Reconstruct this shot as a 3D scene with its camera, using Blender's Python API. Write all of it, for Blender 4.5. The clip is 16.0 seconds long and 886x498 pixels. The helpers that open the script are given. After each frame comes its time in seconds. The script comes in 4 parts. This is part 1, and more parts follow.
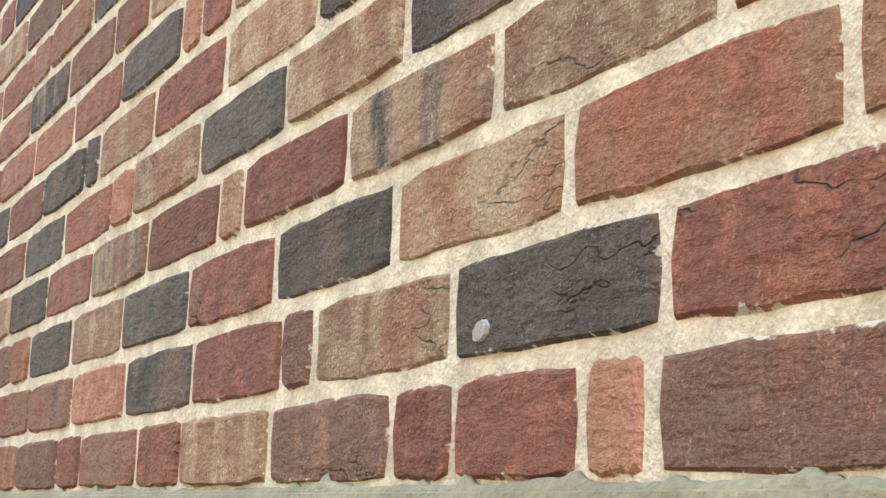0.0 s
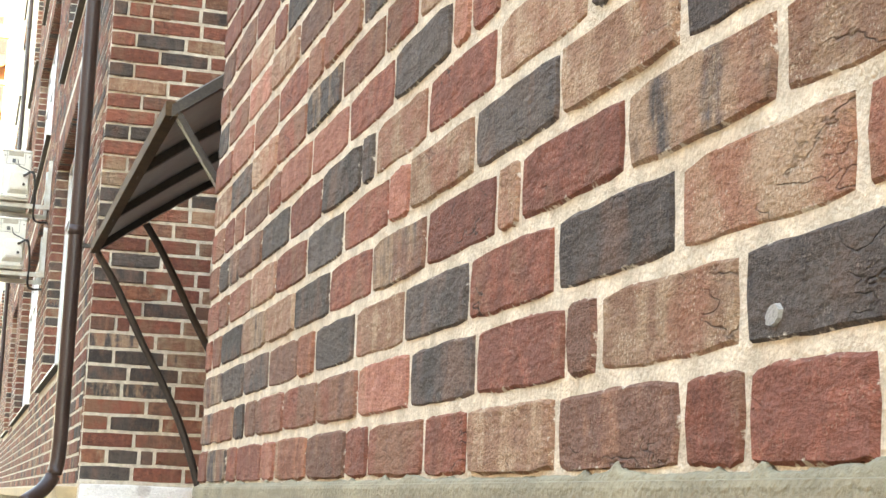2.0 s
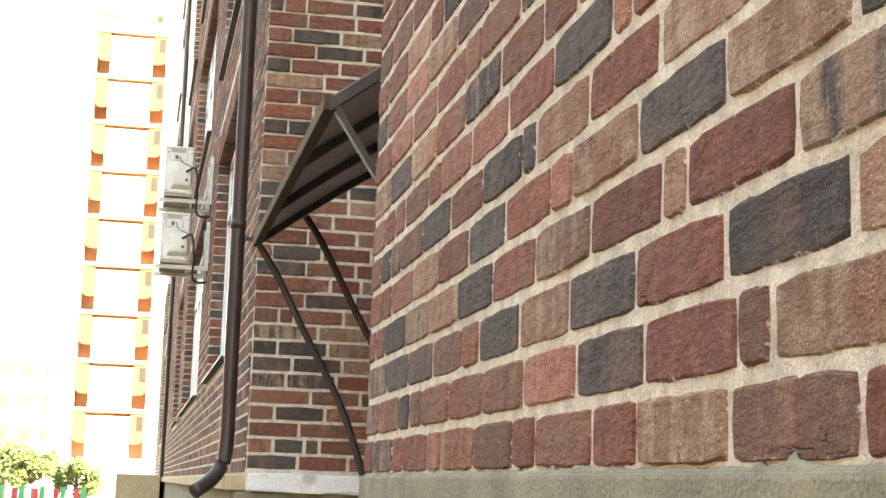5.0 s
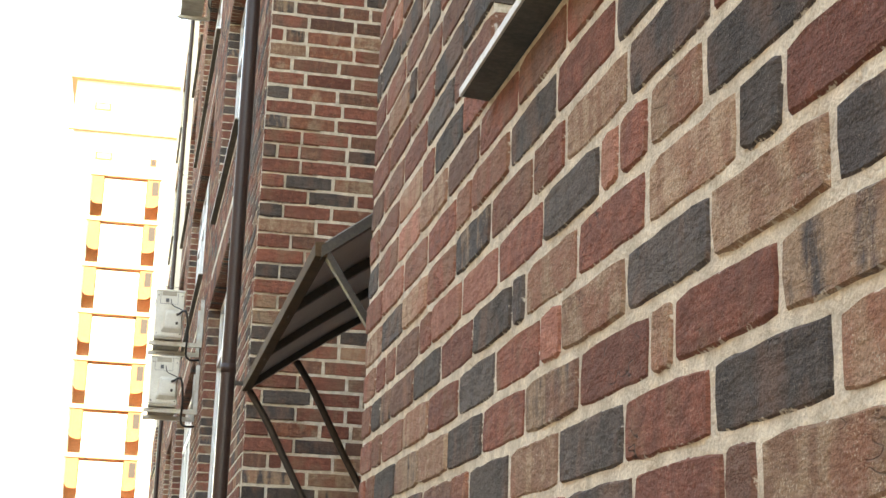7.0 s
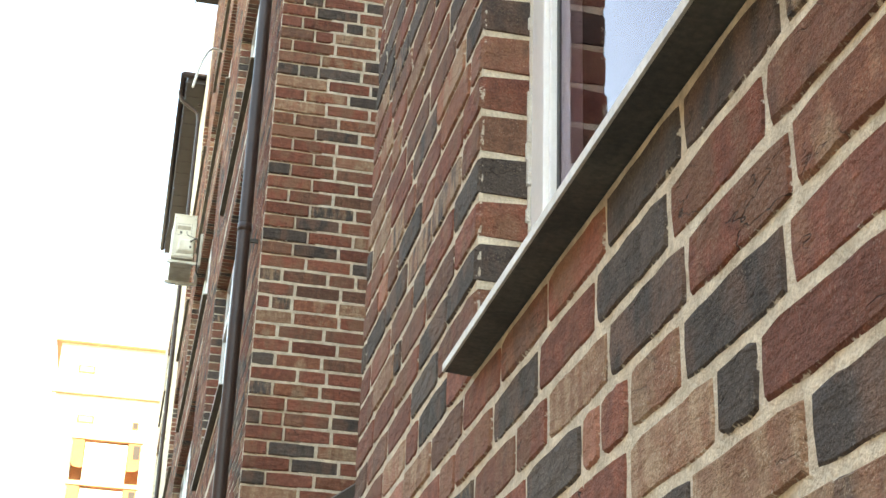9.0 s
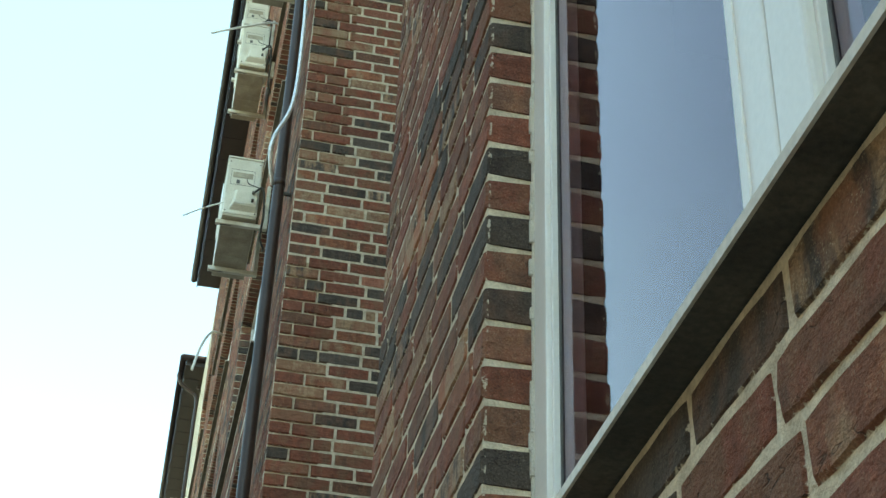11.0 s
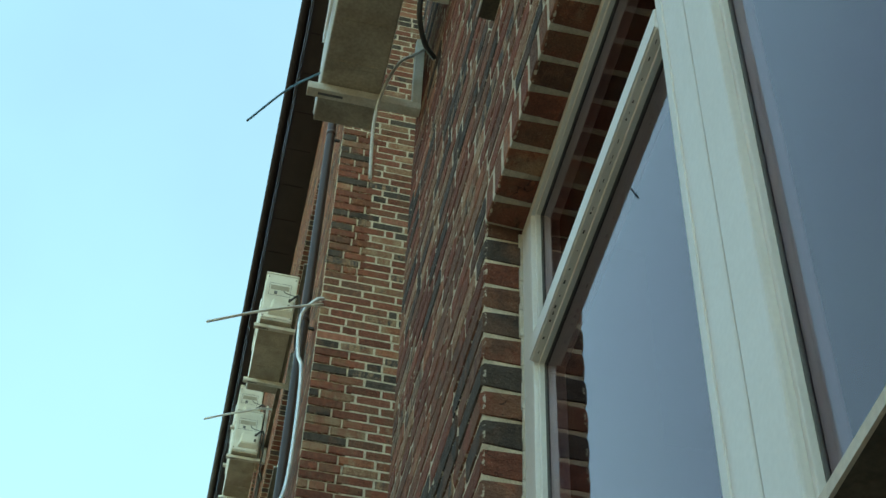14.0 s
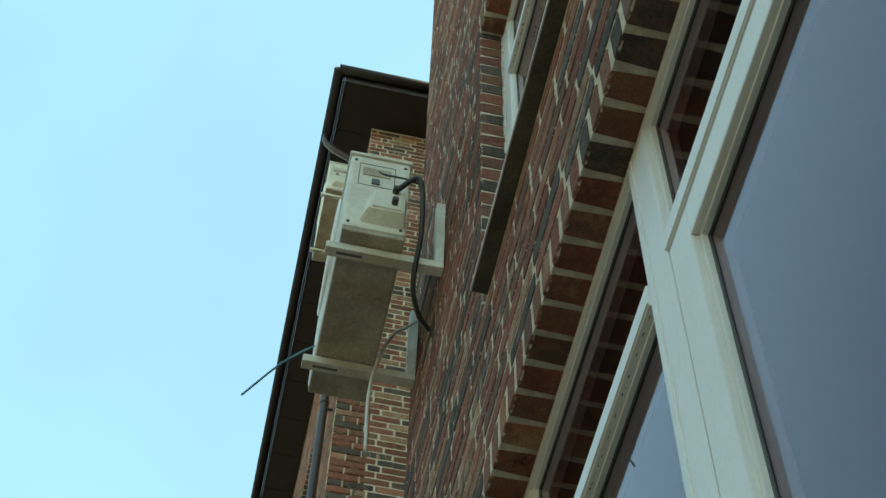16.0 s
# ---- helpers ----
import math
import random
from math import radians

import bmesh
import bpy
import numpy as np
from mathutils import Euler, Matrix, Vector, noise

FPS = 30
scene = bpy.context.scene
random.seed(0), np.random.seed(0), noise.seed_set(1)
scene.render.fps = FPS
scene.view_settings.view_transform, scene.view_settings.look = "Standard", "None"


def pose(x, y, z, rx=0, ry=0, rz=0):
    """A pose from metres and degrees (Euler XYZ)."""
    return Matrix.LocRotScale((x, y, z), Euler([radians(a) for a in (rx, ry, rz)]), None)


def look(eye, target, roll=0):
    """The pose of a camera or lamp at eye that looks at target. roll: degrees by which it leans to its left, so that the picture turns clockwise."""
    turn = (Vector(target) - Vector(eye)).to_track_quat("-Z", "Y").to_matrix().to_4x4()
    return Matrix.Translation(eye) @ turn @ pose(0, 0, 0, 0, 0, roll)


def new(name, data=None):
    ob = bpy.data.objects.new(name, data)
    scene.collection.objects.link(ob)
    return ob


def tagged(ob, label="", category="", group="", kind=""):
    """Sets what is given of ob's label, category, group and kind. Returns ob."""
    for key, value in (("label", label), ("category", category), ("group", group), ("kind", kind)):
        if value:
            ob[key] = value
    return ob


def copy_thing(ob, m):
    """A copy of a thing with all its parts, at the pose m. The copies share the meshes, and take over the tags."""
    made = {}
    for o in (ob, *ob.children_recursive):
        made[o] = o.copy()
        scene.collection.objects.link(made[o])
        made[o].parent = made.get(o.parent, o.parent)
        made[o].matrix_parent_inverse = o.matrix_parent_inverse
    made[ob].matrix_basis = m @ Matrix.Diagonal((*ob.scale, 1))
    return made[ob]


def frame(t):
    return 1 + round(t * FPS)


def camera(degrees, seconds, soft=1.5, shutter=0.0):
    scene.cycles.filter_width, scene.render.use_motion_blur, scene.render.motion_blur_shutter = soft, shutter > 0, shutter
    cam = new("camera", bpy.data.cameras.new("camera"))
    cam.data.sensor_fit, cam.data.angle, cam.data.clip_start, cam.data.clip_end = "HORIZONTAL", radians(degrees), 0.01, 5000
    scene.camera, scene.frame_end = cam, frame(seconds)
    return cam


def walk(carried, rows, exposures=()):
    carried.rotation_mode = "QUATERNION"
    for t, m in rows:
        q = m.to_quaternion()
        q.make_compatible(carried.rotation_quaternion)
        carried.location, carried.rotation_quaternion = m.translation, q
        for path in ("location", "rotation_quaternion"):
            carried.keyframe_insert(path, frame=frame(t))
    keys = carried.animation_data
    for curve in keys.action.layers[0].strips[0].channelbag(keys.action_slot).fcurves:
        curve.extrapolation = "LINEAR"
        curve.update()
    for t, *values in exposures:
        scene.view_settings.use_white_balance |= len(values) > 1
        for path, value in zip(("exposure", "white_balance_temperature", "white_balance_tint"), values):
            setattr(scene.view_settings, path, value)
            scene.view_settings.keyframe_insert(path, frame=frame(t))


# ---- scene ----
cam = camera(32.3, 16.0)
PATH = [
    (0, (-0.461, 2.187, 1.523), (0.428, 3.941, 1.887), 2.4),
    (0.5, (-0.465, 2.188, 1.524), (0.367, 3.971, 1.882), 2.2),
    (1, (-0.468, 2.19, 1.525), (0.278, 4.013, 1.871), 2.1),
    (1.5, (-0.472, 2.191, 1.524), (0.179, 4.051, 1.863), 2.1),
    (2, (-0.476, 2.191, 1.524), (0.099, 4.078, 1.857), 2.1),
    (2.5, (-0.478, 2.193, 1.523), (0.032, 4.098, 1.854), 2.1),
    (3, (-0.485, 2.193, 1.523), (-0.035, 4.115, 1.844), 2.0),
    (3.5, (-0.482, 2.199, 1.521), (-0.098, 4.137, 1.827), 2.2),
    (3.7, (-0.484, 2.197, 1.521), (-0.118, 4.14, 1.823), 2.2),
    (5.8, (-0.483, 2.198, 1.532), (-0.096, 4.131, 1.866), 1.7),
    (6, (-0.483, 2.195, 1.532), (-0.097, 4.126, 1.883), 1.9),
    (6.5, (-0.485, 2.185, 1.531), (-0.101, 4.108, 1.928), 2.1),
    (7, (-0.488, 2.176, 1.535), (-0.11, 4.077, 2.027), 2.0),
    (7.5, (-0.489, 2.17, 1.537), (-0.117, 4.049, 2.113), 2.1),
    (8, (-0.49, 2.164, 1.539), (-0.122, 4.019, 2.188), 2.1),
    (8.5, (-0.491, 2.158, 1.542), (-0.124, 3.986, 2.267), 2.2),
    (9, (-0.492, 2.152, 1.545), (-0.128, 3.941, 2.362), 2.1),
    (9.2, (-0.492, 2.15, 1.545), (-0.133, 3.923, 2.398), 2.2),
    (11.3, (-0.496, 2.167, 1.571), (-0.186, 3.748, 2.757), 2.4),
    (11.5, (-0.496, 2.164, 1.573), (-0.192, 3.72, 2.792), 2.5),
    (12, (-0.497, 2.159, 1.575), (-0.207, 3.661, 2.863), 2.4),
    (12.5, (-0.498, 2.157, 1.577), (-0.218, 3.614, 2.919), 2.6),
    (13, (-0.499, 2.151, 1.578), (-0.233, 3.548, 2.985), 2.6),
    (13.5, (-0.499, 2.147, 1.578), (-0.245, 3.49, 3.038), 2.7),
    (14, (-0.499, 2.143, 1.581), (-0.256, 3.435, 3.089), 2.7),
    (14.5, (-0.5, 2.139, 1.585), (-0.273, 3.359, 3.154), 2.7),
    (15, (-0.502, 2.134, 1.587), (-0.29, 3.28, 3.212), 2.4),
    (15.5, (-0.505, 2.129, 1.587), (-0.306, 3.21, 3.258), 2.4),
    (16, (-0.512, 2.121, 1.586), (-0.324, 3.14, 3.297), 2.0),
]
EXPOSURES = [(0.0, 4.0, 9900, 6), (2.5, 4.18, 10100, 10), (3.1, 4.2, 10200, 10), (3.7, 4.08, 10200, 10), (5.9, 3.5, 10300, 12), (7.0, 3.45, 10200, 10), (9.2, 3.4, 9900, 4), (11.5, 2.26, 8600, -17), (12.1, 2.12, 8800, -16), (13.0, 2.05, 8900, -20), (16.0, 2.0, 8800, -23)]
walk(cam, [(t, look(eye, target, roll)) for t, eye, target, roll in PATH], EXPOSURES)

# ---- light ----
world = bpy.data.worlds.new("world")
scene.world = world
world.use_nodes = True
wn, wl = world.node_tree.nodes, world.node_tree.links
wn.clear()
sky = wn.new("ShaderNodeTexSky")
sky.sky_type, sky.sun_disc = "NISHITA", False
SUN_EL, SUN_AZ = 48.0, 128.0          # degrees; azimuth from +y towards +x
sky.sun_elevation, sky.sun_rotation = radians(SUN_EL), radians(SUN_AZ)
sky.air_density, sky.dust_density, sky.ozone_density = 1.0, 0.35, 1.2
bg, wo = wn.new("ShaderNodeBackground"), wn.new("ShaderNodeOutputWorld")
bg.inputs["Strength"].default_value = 0.15
cloud, cmap, cmix = wn.new("ShaderNodeTexNoise"), wn.new("ShaderNodeMapRange"), wn.new("ShaderNodeMixRGB")
cloud.inputs["Scale"].default_value, cloud.inputs["Detail"].default_value = 2.2, 5
cmap.inputs["From Min"].default_value, cmap.inputs["From Max"].default_value, cmap.inputs["To Max"].default_value = 0.45, 0.85, 0.22
wl.new(wn.new("ShaderNodeTexCoord").outputs["Generated"], cloud.inputs["Vector"])
wl.new(cloud.outputs[0], cmap.inputs["Value"])
wl.new(cmap.outputs[0], cmix.inputs["Fac"])
wl.new(sky.outputs[0], cmix.inputs["Color1"])
cmix.inputs["Color2"].default_value = (1.3, 2.7, 3.2, 1)
wl.new(cmix.outputs[0], bg.inputs["Color"])
wl.new(bg.outputs[0], wo.inputs["Surface"])
sun_data = bpy.data.lights.new("sun", "SUN")
sun_data.energy, sun_data.angle, sun_data.color = 4.0, radians(0.6), (1.0, 0.95, 0.87)
sun = new("sun", sun_data)
sdir = Vector((math.sin(radians(SUN_AZ)) * math.cos(radians(SUN_EL)), math.cos(radians(SUN_AZ)) * math.cos(radians(SUN_EL)), math.sin(radians(SUN_EL))))
sun.matrix_world = look(sdir * 60, (0, 0, 0))


# ---- materials ----
def material(name, base, rough=0.8, metal=0.0, scale=20.0, vary=0.25, bump=0.3, fine=8.0, second=None, amount=0.5, dist=0.004, spec=0.4, rand=0.0):
    """Two scales of mottling between base and second, with relief."""
    m = bpy.data.materials.new(name)
    m.use_nodes = True
    nt = m.node_tree
    n, l = nt.nodes, nt.links
    b = n["Principled BSDF"]
    b.inputs["Roughness"].default_value, b.inputs["Metallic"].default_value = rough, metal
    b.inputs["Specular IOR Level"].default_value = spec
    geo = n.new("ShaderNodeNewGeometry")
    pos = geo.outputs["Position"]
    big, small = n.new("ShaderNodeTexNoise"), n.new("ShaderNodeTexNoise")
    big.inputs["Scale"].default_value, big.inputs["Detail"].default_value = scale, 4
    small.inputs["Scale"].default_value, small.inputs["Detail"].default_value = scale * fine, 5
    l.new(pos, big.inputs["Vector"])
    l.new(geo.outputs["Position"], small.inputs["Vector"])
    ramp = n.new("ShaderNodeValToRGB")
    ramp.color_ramp.elements[0].position, ramp.color_ramp.elements[1].position = 0.38, 0.38 + 0.5 * (1.01 - amount)
    sec = second or tuple(c * (1 - vary) for c in base)
    ramp.color_ramp.elements[0].color, ramp.color_ramp.elements[1].color = (*sec, 1), (*base, 1)
    l.new(big.outputs[0], ramp.inputs[0])
    hsv = n.new("ShaderNodeHueSaturation")
    mr = n.new("ShaderNodeMapRange")
    mr.inputs["From Min"].default_value, mr.inputs["From Max"].default_value = 0.3, 0.7
    mr.inputs["To Min"].default_value, mr.inputs["To Max"].default_value = 1 - vary, 1 + vary
    l.new(small.outputs[0], mr.inputs["Value"])
    val = mr.outputs[0]
    if rand:
        isl, obi = geo.outputs["Random Per Island"], n.new("ShaderNodeObjectInfo").outputs["Random"]
        add, wrap, m2, mul = n.new("ShaderNodeMath"), n.new("ShaderNodeMath"), n.new("ShaderNodeMapRange"), n.new("ShaderNodeMath")
        add.operation, wrap.operation, mul.operation = "ADD", "FRACT", "MULTIPLY"
        l.new(isl, add.inputs[0])
        l.new(obi, add.inputs[1])
        l.new(add.outputs[0], wrap.inputs[0])
        l.new(wrap.outputs[0], m2.inputs["Value"])
        m2.inputs["To Min"].default_value, m2.inputs["To Max"].default_value = 1 - rand, 1 + rand
        l.new(val, mul.inputs[0])
        l.new(m2.outputs[0], mul.inputs[1])
        val = mul.outputs[0]
        off = n.new("ShaderNodeVectorMath")
        off.operation = "ADD"
        cmb = n.new("ShaderNodeCombineXYZ")
        sc = n.new("ShaderNodeMath")
        sc.operation = "MULTIPLY"
        sc.inputs[1].default_value = 37.0
        l.new(wrap.outputs[0], sc.inputs[0])
        l.new(sc.outputs[0], cmb.inputs[0])
        l.new(sc.outputs[0], cmb.inputs[2])
        l.new(pos, off.inputs[0])
        l.new(cmb.outputs[0], off.inputs[1])
        l.new(off.outputs[0], big.inputs["Vector"])
    l.new(val, hsv.inputs["Value"])
    l.new(ramp.outputs[0], hsv.inputs["Color"])
    col = hsv.outputs[0]
    l.new(col, b.inputs["Base Color"])
    bp = n.new("ShaderNodeBump")
    bp.inputs["Strength"].default_value, bp.inputs["Distance"].default_value = bump, dist
    mixh = n.new("ShaderNodeMath")
    mixh.operation = "MULTIPLY_ADD"
    mixh.inputs[1].default_value = 1.6
    l.new(big.outputs[0], mixh.inputs[0])
    l.new(small.outputs[0], mixh.inputs[2])
    l.new(mixh.outputs[0], bp.inputs["Height"])
    l.new(bp.outputs[0], b.inputs["Normal"])
    return m


def clay(name, base, second, third, streaks, creases, grit, rim=(0.62, 0.555, 0.45)):
    """Fired brick: drag streaks along its height, mottling, creased skin, sand and smeared mortar. "at" and "size" hold the place on a brick's face."""
    m = bpy.data.materials.new(name)
    m.use_nodes = True
    n, l = m.node_tree.nodes, m.node_tree.links
    b = n["Principled BSDF"]
    b.inputs["Roughness"].default_value, b.inputs["Specular IOR Level"].default_value = 0.9, 0.18

    def op(kind, x, y=None, z=None):
        k = n.new("ShaderNodeMath")
        k.operation = kind
        for slot, value in enumerate((x, y, z)):
            if value is not None:
                if isinstance(value, (int, float)):
                    k.inputs[slot].default_value = value
                else:
                    l.new(value, k.inputs[slot])
        return k.outputs[0]

    def span(value, a, c, d=0.0, e=1.0):
        k = n.new("ShaderNodeMapRange")
        for slot, v in zip(("From Min", "From Max", "To Min", "To Max"), (a, c, d, e)):
            k.inputs[slot].default_value = v
        l.new(value, k.inputs["Value"])
        return k.outputs[0]

    def field(scale, stretch=(1, 1, 1), detail=4.0, rough=0.55, kind="FBM"):
        mp, tx = n.new("ShaderNodeMapping"), n.new("ShaderNodeTexNoise")
        mp.inputs["Scale"].default_value = stretch
        tx.noise_type = kind
        tx.inputs["Scale"].default_value, tx.inputs["Detail"].default_value, tx.inputs["Roughness"].default_value = scale, detail, rough
        l.new(local, mp.inputs["Vector"])
        l.new(mp.outputs[0], tx.inputs["Vector"])
        return tx.outputs[0]

    def blend(fac, x, y):
        k = n.new("ShaderNodeMixRGB")
        for slot, v in ((0, fac), (1, x), (2, y)):
            if isinstance(v, tuple):
                k.inputs[slot].default_value = (*v, 1)
            else:
                l.new(v, k.inputs[slot])
        return k.outputs[0]

    at, size = n.new("ShaderNodeAttribute"), n.new("ShaderNodeAttribute")
    at.attribute_name, size.attribute_name = "at", "size"
    dice = op("FRACT", op("ADD", n.new("ShaderNodeNewGeometry").outputs["Random Per Island"], n.new("ShaderNodeObjectInfo").outputs["Random"]))
    dice2 = op("FRACT", op("MULTIPLY", dice, 17.3))
    shift, add = n.new("ShaderNodeCombineXYZ"), n.new("ShaderNodeVectorMath")
    l.new(op("MULTIPLY", dice, 31.0), shift.inputs[0])
    l.new(op("MULTIPLY", dice2, 19.0), shift.inputs[1])
    l.new(at.outputs["Vector"], add.inputs[0])
    l.new(shift.outputs[0], add.inputs[1])
    local = add.outputs[0]
    drag = field(26, (1, 0.16, 1), 5.0, 0.62)
    mottle = field(34, (1, 1, 1), 5.0, 0.6)
    fine = field(260, (1, 1, 1), 4.0, 0.65)
    crease = field(38, (0.55, 1.25, 1), 6.0, 0.6)
    crack = field(15, (0.6, 1.3, 1), 3.5, 0.55)
    mixed = op("ADD", op("MULTIPLY", drag, streaks), op("MULTIPLY", mottle, 1 - streaks))
    lean = op("MULTIPLY_ADD", dice2, 0.16, -0.08)
    col = blend(span(op("ADD", mixed, lean), 0.43, 0.56), second, base)
    col = blend(span(op("ADD", field(11, (1, 0.55, 1), 4.0), lean), 0.50, 0.63, 0.0, 0.85), col, third)
    hsv = n.new("ShaderNodeHueSaturation")
    l.new(op("MULTIPLY", span(fine, 0.32, 0.68, 0.72, 1.26), span(dice, 0.0, 1.0, 0.82, 1.20)), hsv.inputs["Value"])
    l.new(col, hsv.inputs["Color"])
    line = span(op("ABSOLUTE", op("SUBTRACT", crack, 0.5)), 0.0, 0.011, creases, 0.0)
    here = span(field(9, (1, 1, 1), 2.0), 0.55, 0.62)
    pit = op("MULTIPLY", line, here)
    col = blend(pit, hsv.outputs[0], (0.035, 0.026, 0.022))
    col = blend(op("MULTIPLY", span(field(420, (1, 0.8, 1), 2.0), 0.57, 0.68), span(mottle, 0.42, 0.6, 0.1 * grit, grit)), col, (0.52, 0.44, 0.33))
    sa, ss = n.new("ShaderNodeSeparateXYZ"), n.new("ShaderNodeSeparateXYZ")
    l.new(at.outputs["Vector"], sa.inputs[0])
    l.new(size.outputs["Vector"], ss.inputs[0])
    u = op("MINIMUM", sa.outputs[0], op("SUBTRACT", ss.outputs[0], sa.outputs[0]))
    z = op("MINIMUM", sa.outputs[1], op("SUBTRACT", ss.outputs[1], sa.outputs[1]))
    edge = op("MULTIPLY_ADD", field(75, (1, 1, 1), 6.0, 0.65), -0.030, op("ADD", op("MINIMUM", u, z), 0.0152))
    edge = op("ADD", edge, op("MULTIPLY", op("GREATER_THAN", sa.outputs[2], 0.007), 1.0))
    col = blend(span(edge, -0.0006, 0.0014, 0.8, 0.0), col, rim)
    l.new(col, b.inputs["Base Color"])
    bump = n.new("ShaderNodeBump")
    bump.inputs["Strength"].default_value, bump.inputs["Distance"].default_value = 1.0, 0.0095
    high = op("MULTIPLY_ADD", fine, 0.34, op("MULTIPLY_ADD", crease, 1.5, op("MULTIPLY", drag, 0.8 * streaks)))
    l.new(op("SUBTRACT", high, op("MULTIPLY", pit, 0.5)), bump.inputs["Height"])
    l.new(bump.outputs[0], b.inputs["Normal"])
    return m


TAN, DUSK = (0.31, 0.205, 0.135), (0.075, 0.064, 0.060)
BRICK = {
    "r": clay("brick_red", (0.240, 0.086, 0.057), (0.165, 0.064, 0.046), (0.20, 0.105, 0.068), 0.35, 0.9, 0.25),
    "o": clay("brick_orange", (0.30, 0.125, 0.074), (0.19, 0.080, 0.052), TAN, 0.5, 0.7, 0.3),
    "p": clay("brick_pink", (0.38, 0.165, 0.115), (0.28, 0.115, 0.080), (0.30, 0.15, 0.10), 0.6, 0.0, 0.2),
    "b": clay("brick_brown", (0.215, 0.108, 0.070), (0.140, 0.074, 0.054), (0.22, 0.085, 0.058), 0.6, 0.6, 0.3),
    "t": clay("brick_tan", (0.35, 0.235, 0.155), (0.235, 0.130, 0.084), (0.28, 0.125, 0.080), 0.55, 0.5, 0.75),
    "g": clay("brick_mixed", TAN, DUSK, (0.24, 0.115, 0.075), 0.75, 0.5, 0.6),
    "k": clay("brick_charcoal", (0.058, 0.048, 0.044), (0.092, 0.074, 0.064), (0.145, 0.088, 0.066), 0.5, 0.8, 0.22),
}
MORTAR = material("mortar", (0.66, 0.585, 0.465), rough=0.95, scale=24, fine=9, vary=0.15, bump=0.8, dist=0.005, second=(0.47, 0.41, 0.32), spec=0.12)
GREY_PAINT = material("grey_paint", (0.30, 0.29, 0.27), rough=0.8, scale=60, vary=0.2, bump=0.3)
MORTAR_W = material("mortar_fresh", (0.72, 0.69, 0.62), rough=0.95, scale=30, fine=14, vary=0.12, bump=1.0, dist=0.006, spec=0.15)
CEMENT = material("cement_render", (0.27, 0.240, 0.160), rough=0.9, scale=7, fine=22, vary=0.15, bump=0.8, dist=0.006, second=(0.18, 0.158, 0.105))
WHITE_STONE = material("limewashed_ledge", (0.75, 0.73, 0.69), rough=0.85, scale=9, fine=12, vary=0.1, bump=0.7, dist=0.01, second=(0.5, 0.46, 0.42), amount=0.75)
PVC = material("white_pvc", (0.74, 0.745, 0.74), rough=0.35, scale=5, fine=20, vary=0.03, bump=0.0, spec=0.5, second=(0.70, 0.70, 0.685))
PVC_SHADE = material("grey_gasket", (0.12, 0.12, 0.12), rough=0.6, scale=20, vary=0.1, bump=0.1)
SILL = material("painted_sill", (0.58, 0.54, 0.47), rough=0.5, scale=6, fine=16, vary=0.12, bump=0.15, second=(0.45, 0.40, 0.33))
# near-black brown that holds the shade under the sills
SILL_UNDERSHADE = material("shaded_sill_underside", (0.095, 0.082, 0.062), rough=0.85, scale=9, fine=14, vary=0.25, bump=0.3, second=(0.055, 0.048, 0.038))
SOFFIT = material("dark_brown_soffit", (0.030, 0.021, 0.019), rough=0.6, scale=4, fine=20, vary=0.2, bump=0.2)
GUTTER = material("dark_brown_gutter", (0.024, 0.017, 0.018), rough=0.65, metal=0.0, spec=0.15, scale=5, fine=20, vary=0.2, bump=0.1)
PIPE = material("brown_downpipe", (0.042, 0.024, 0.020), rough=0.42, scale=6, fine=18, vary=0.2, bump=0.1, spec=0.35)
AC_BODY = material("ac_cream_enamel", (0.66, 0.64, 0.56), rough=0.45, scale=5, fine=16, vary=0.07, bump=0.08, second=(0.55, 0.52, 0.44))
AC_PAN = material("ac_underside_plate", (0.42, 0.38, 0.30), rough=0.55, scale=6, fine=16, vary=0.15, bump=0.15, second=(0.30, 0.26, 0.20))
BRACKET = material("bracket_white_paint", (0.62, 0.62, 0.57), rough=0.5, scale=8, fine=16, vary=0.1, bump=0.1, second=(0.48, 0.44, 0.36))
CABLE_W = material("pale_cable", (0.62, 0.60, 0.57), rough=0.5, scale=30, vary=0.1, bump=0.1)
CABLE_K = material("black_cable", (0.03, 0.03, 0.03), rough=0.5, scale=30, vary=0.1, bump=0.1)
HOSE_BLUE = material("blue_grey_hose", (0.10, 0.20, 0.27), rough=0.5, scale=30, vary=0.1, bump=0.1)
FOIL = material("foil_wrap", (0.70, 0.70, 0.70), rough=0.3, metal=0.8, scale=30, vary=0.2, bump=0.8)
WOOD = material("brown_canopy_bar", (0.085, 0.052, 0.028), rough=0.85, spec=0.12, scale=10, fine=12, vary=0.2, bump=0.2)
IRON = material("dark_iron", (0.055, 0.045, 0.038), rough=0.55, metal=0.3, scale=20, vary=0.2, bump=0.2)
POLY = material("smoky_polycarbonate", (0.26, 0.25, 0.245), rough=0.4, scale=4, fine=10, vary=0.1, bump=0.05, second=(0.20, 0.19, 0.19))
PLASTER = material("pale_plaster", (0.74, 0.68, 0.58), rough=0.9, scale=0.6, fine=12, vary=0.06, bump=0.2)
ORANGE = material("orange_plaster", (0.72, 0.40, 0.235), rough=0.85, scale=0.8, fine=12, vary=0.08, bump=0.2)
ORANGE_DEEP = material("deep_orange_panel", (0.40, 0.155, 0.065), rough=0.85, scale=0.8, fine=12, vary=0.1, bump=0.2)
# very dark, so that the rooms behind the glass look unlit
ROOM = material("dim_room_plaster", (0.085, 0.070, 0.068), rough=0.9, scale=2, vary=0.06, bump=0.1)
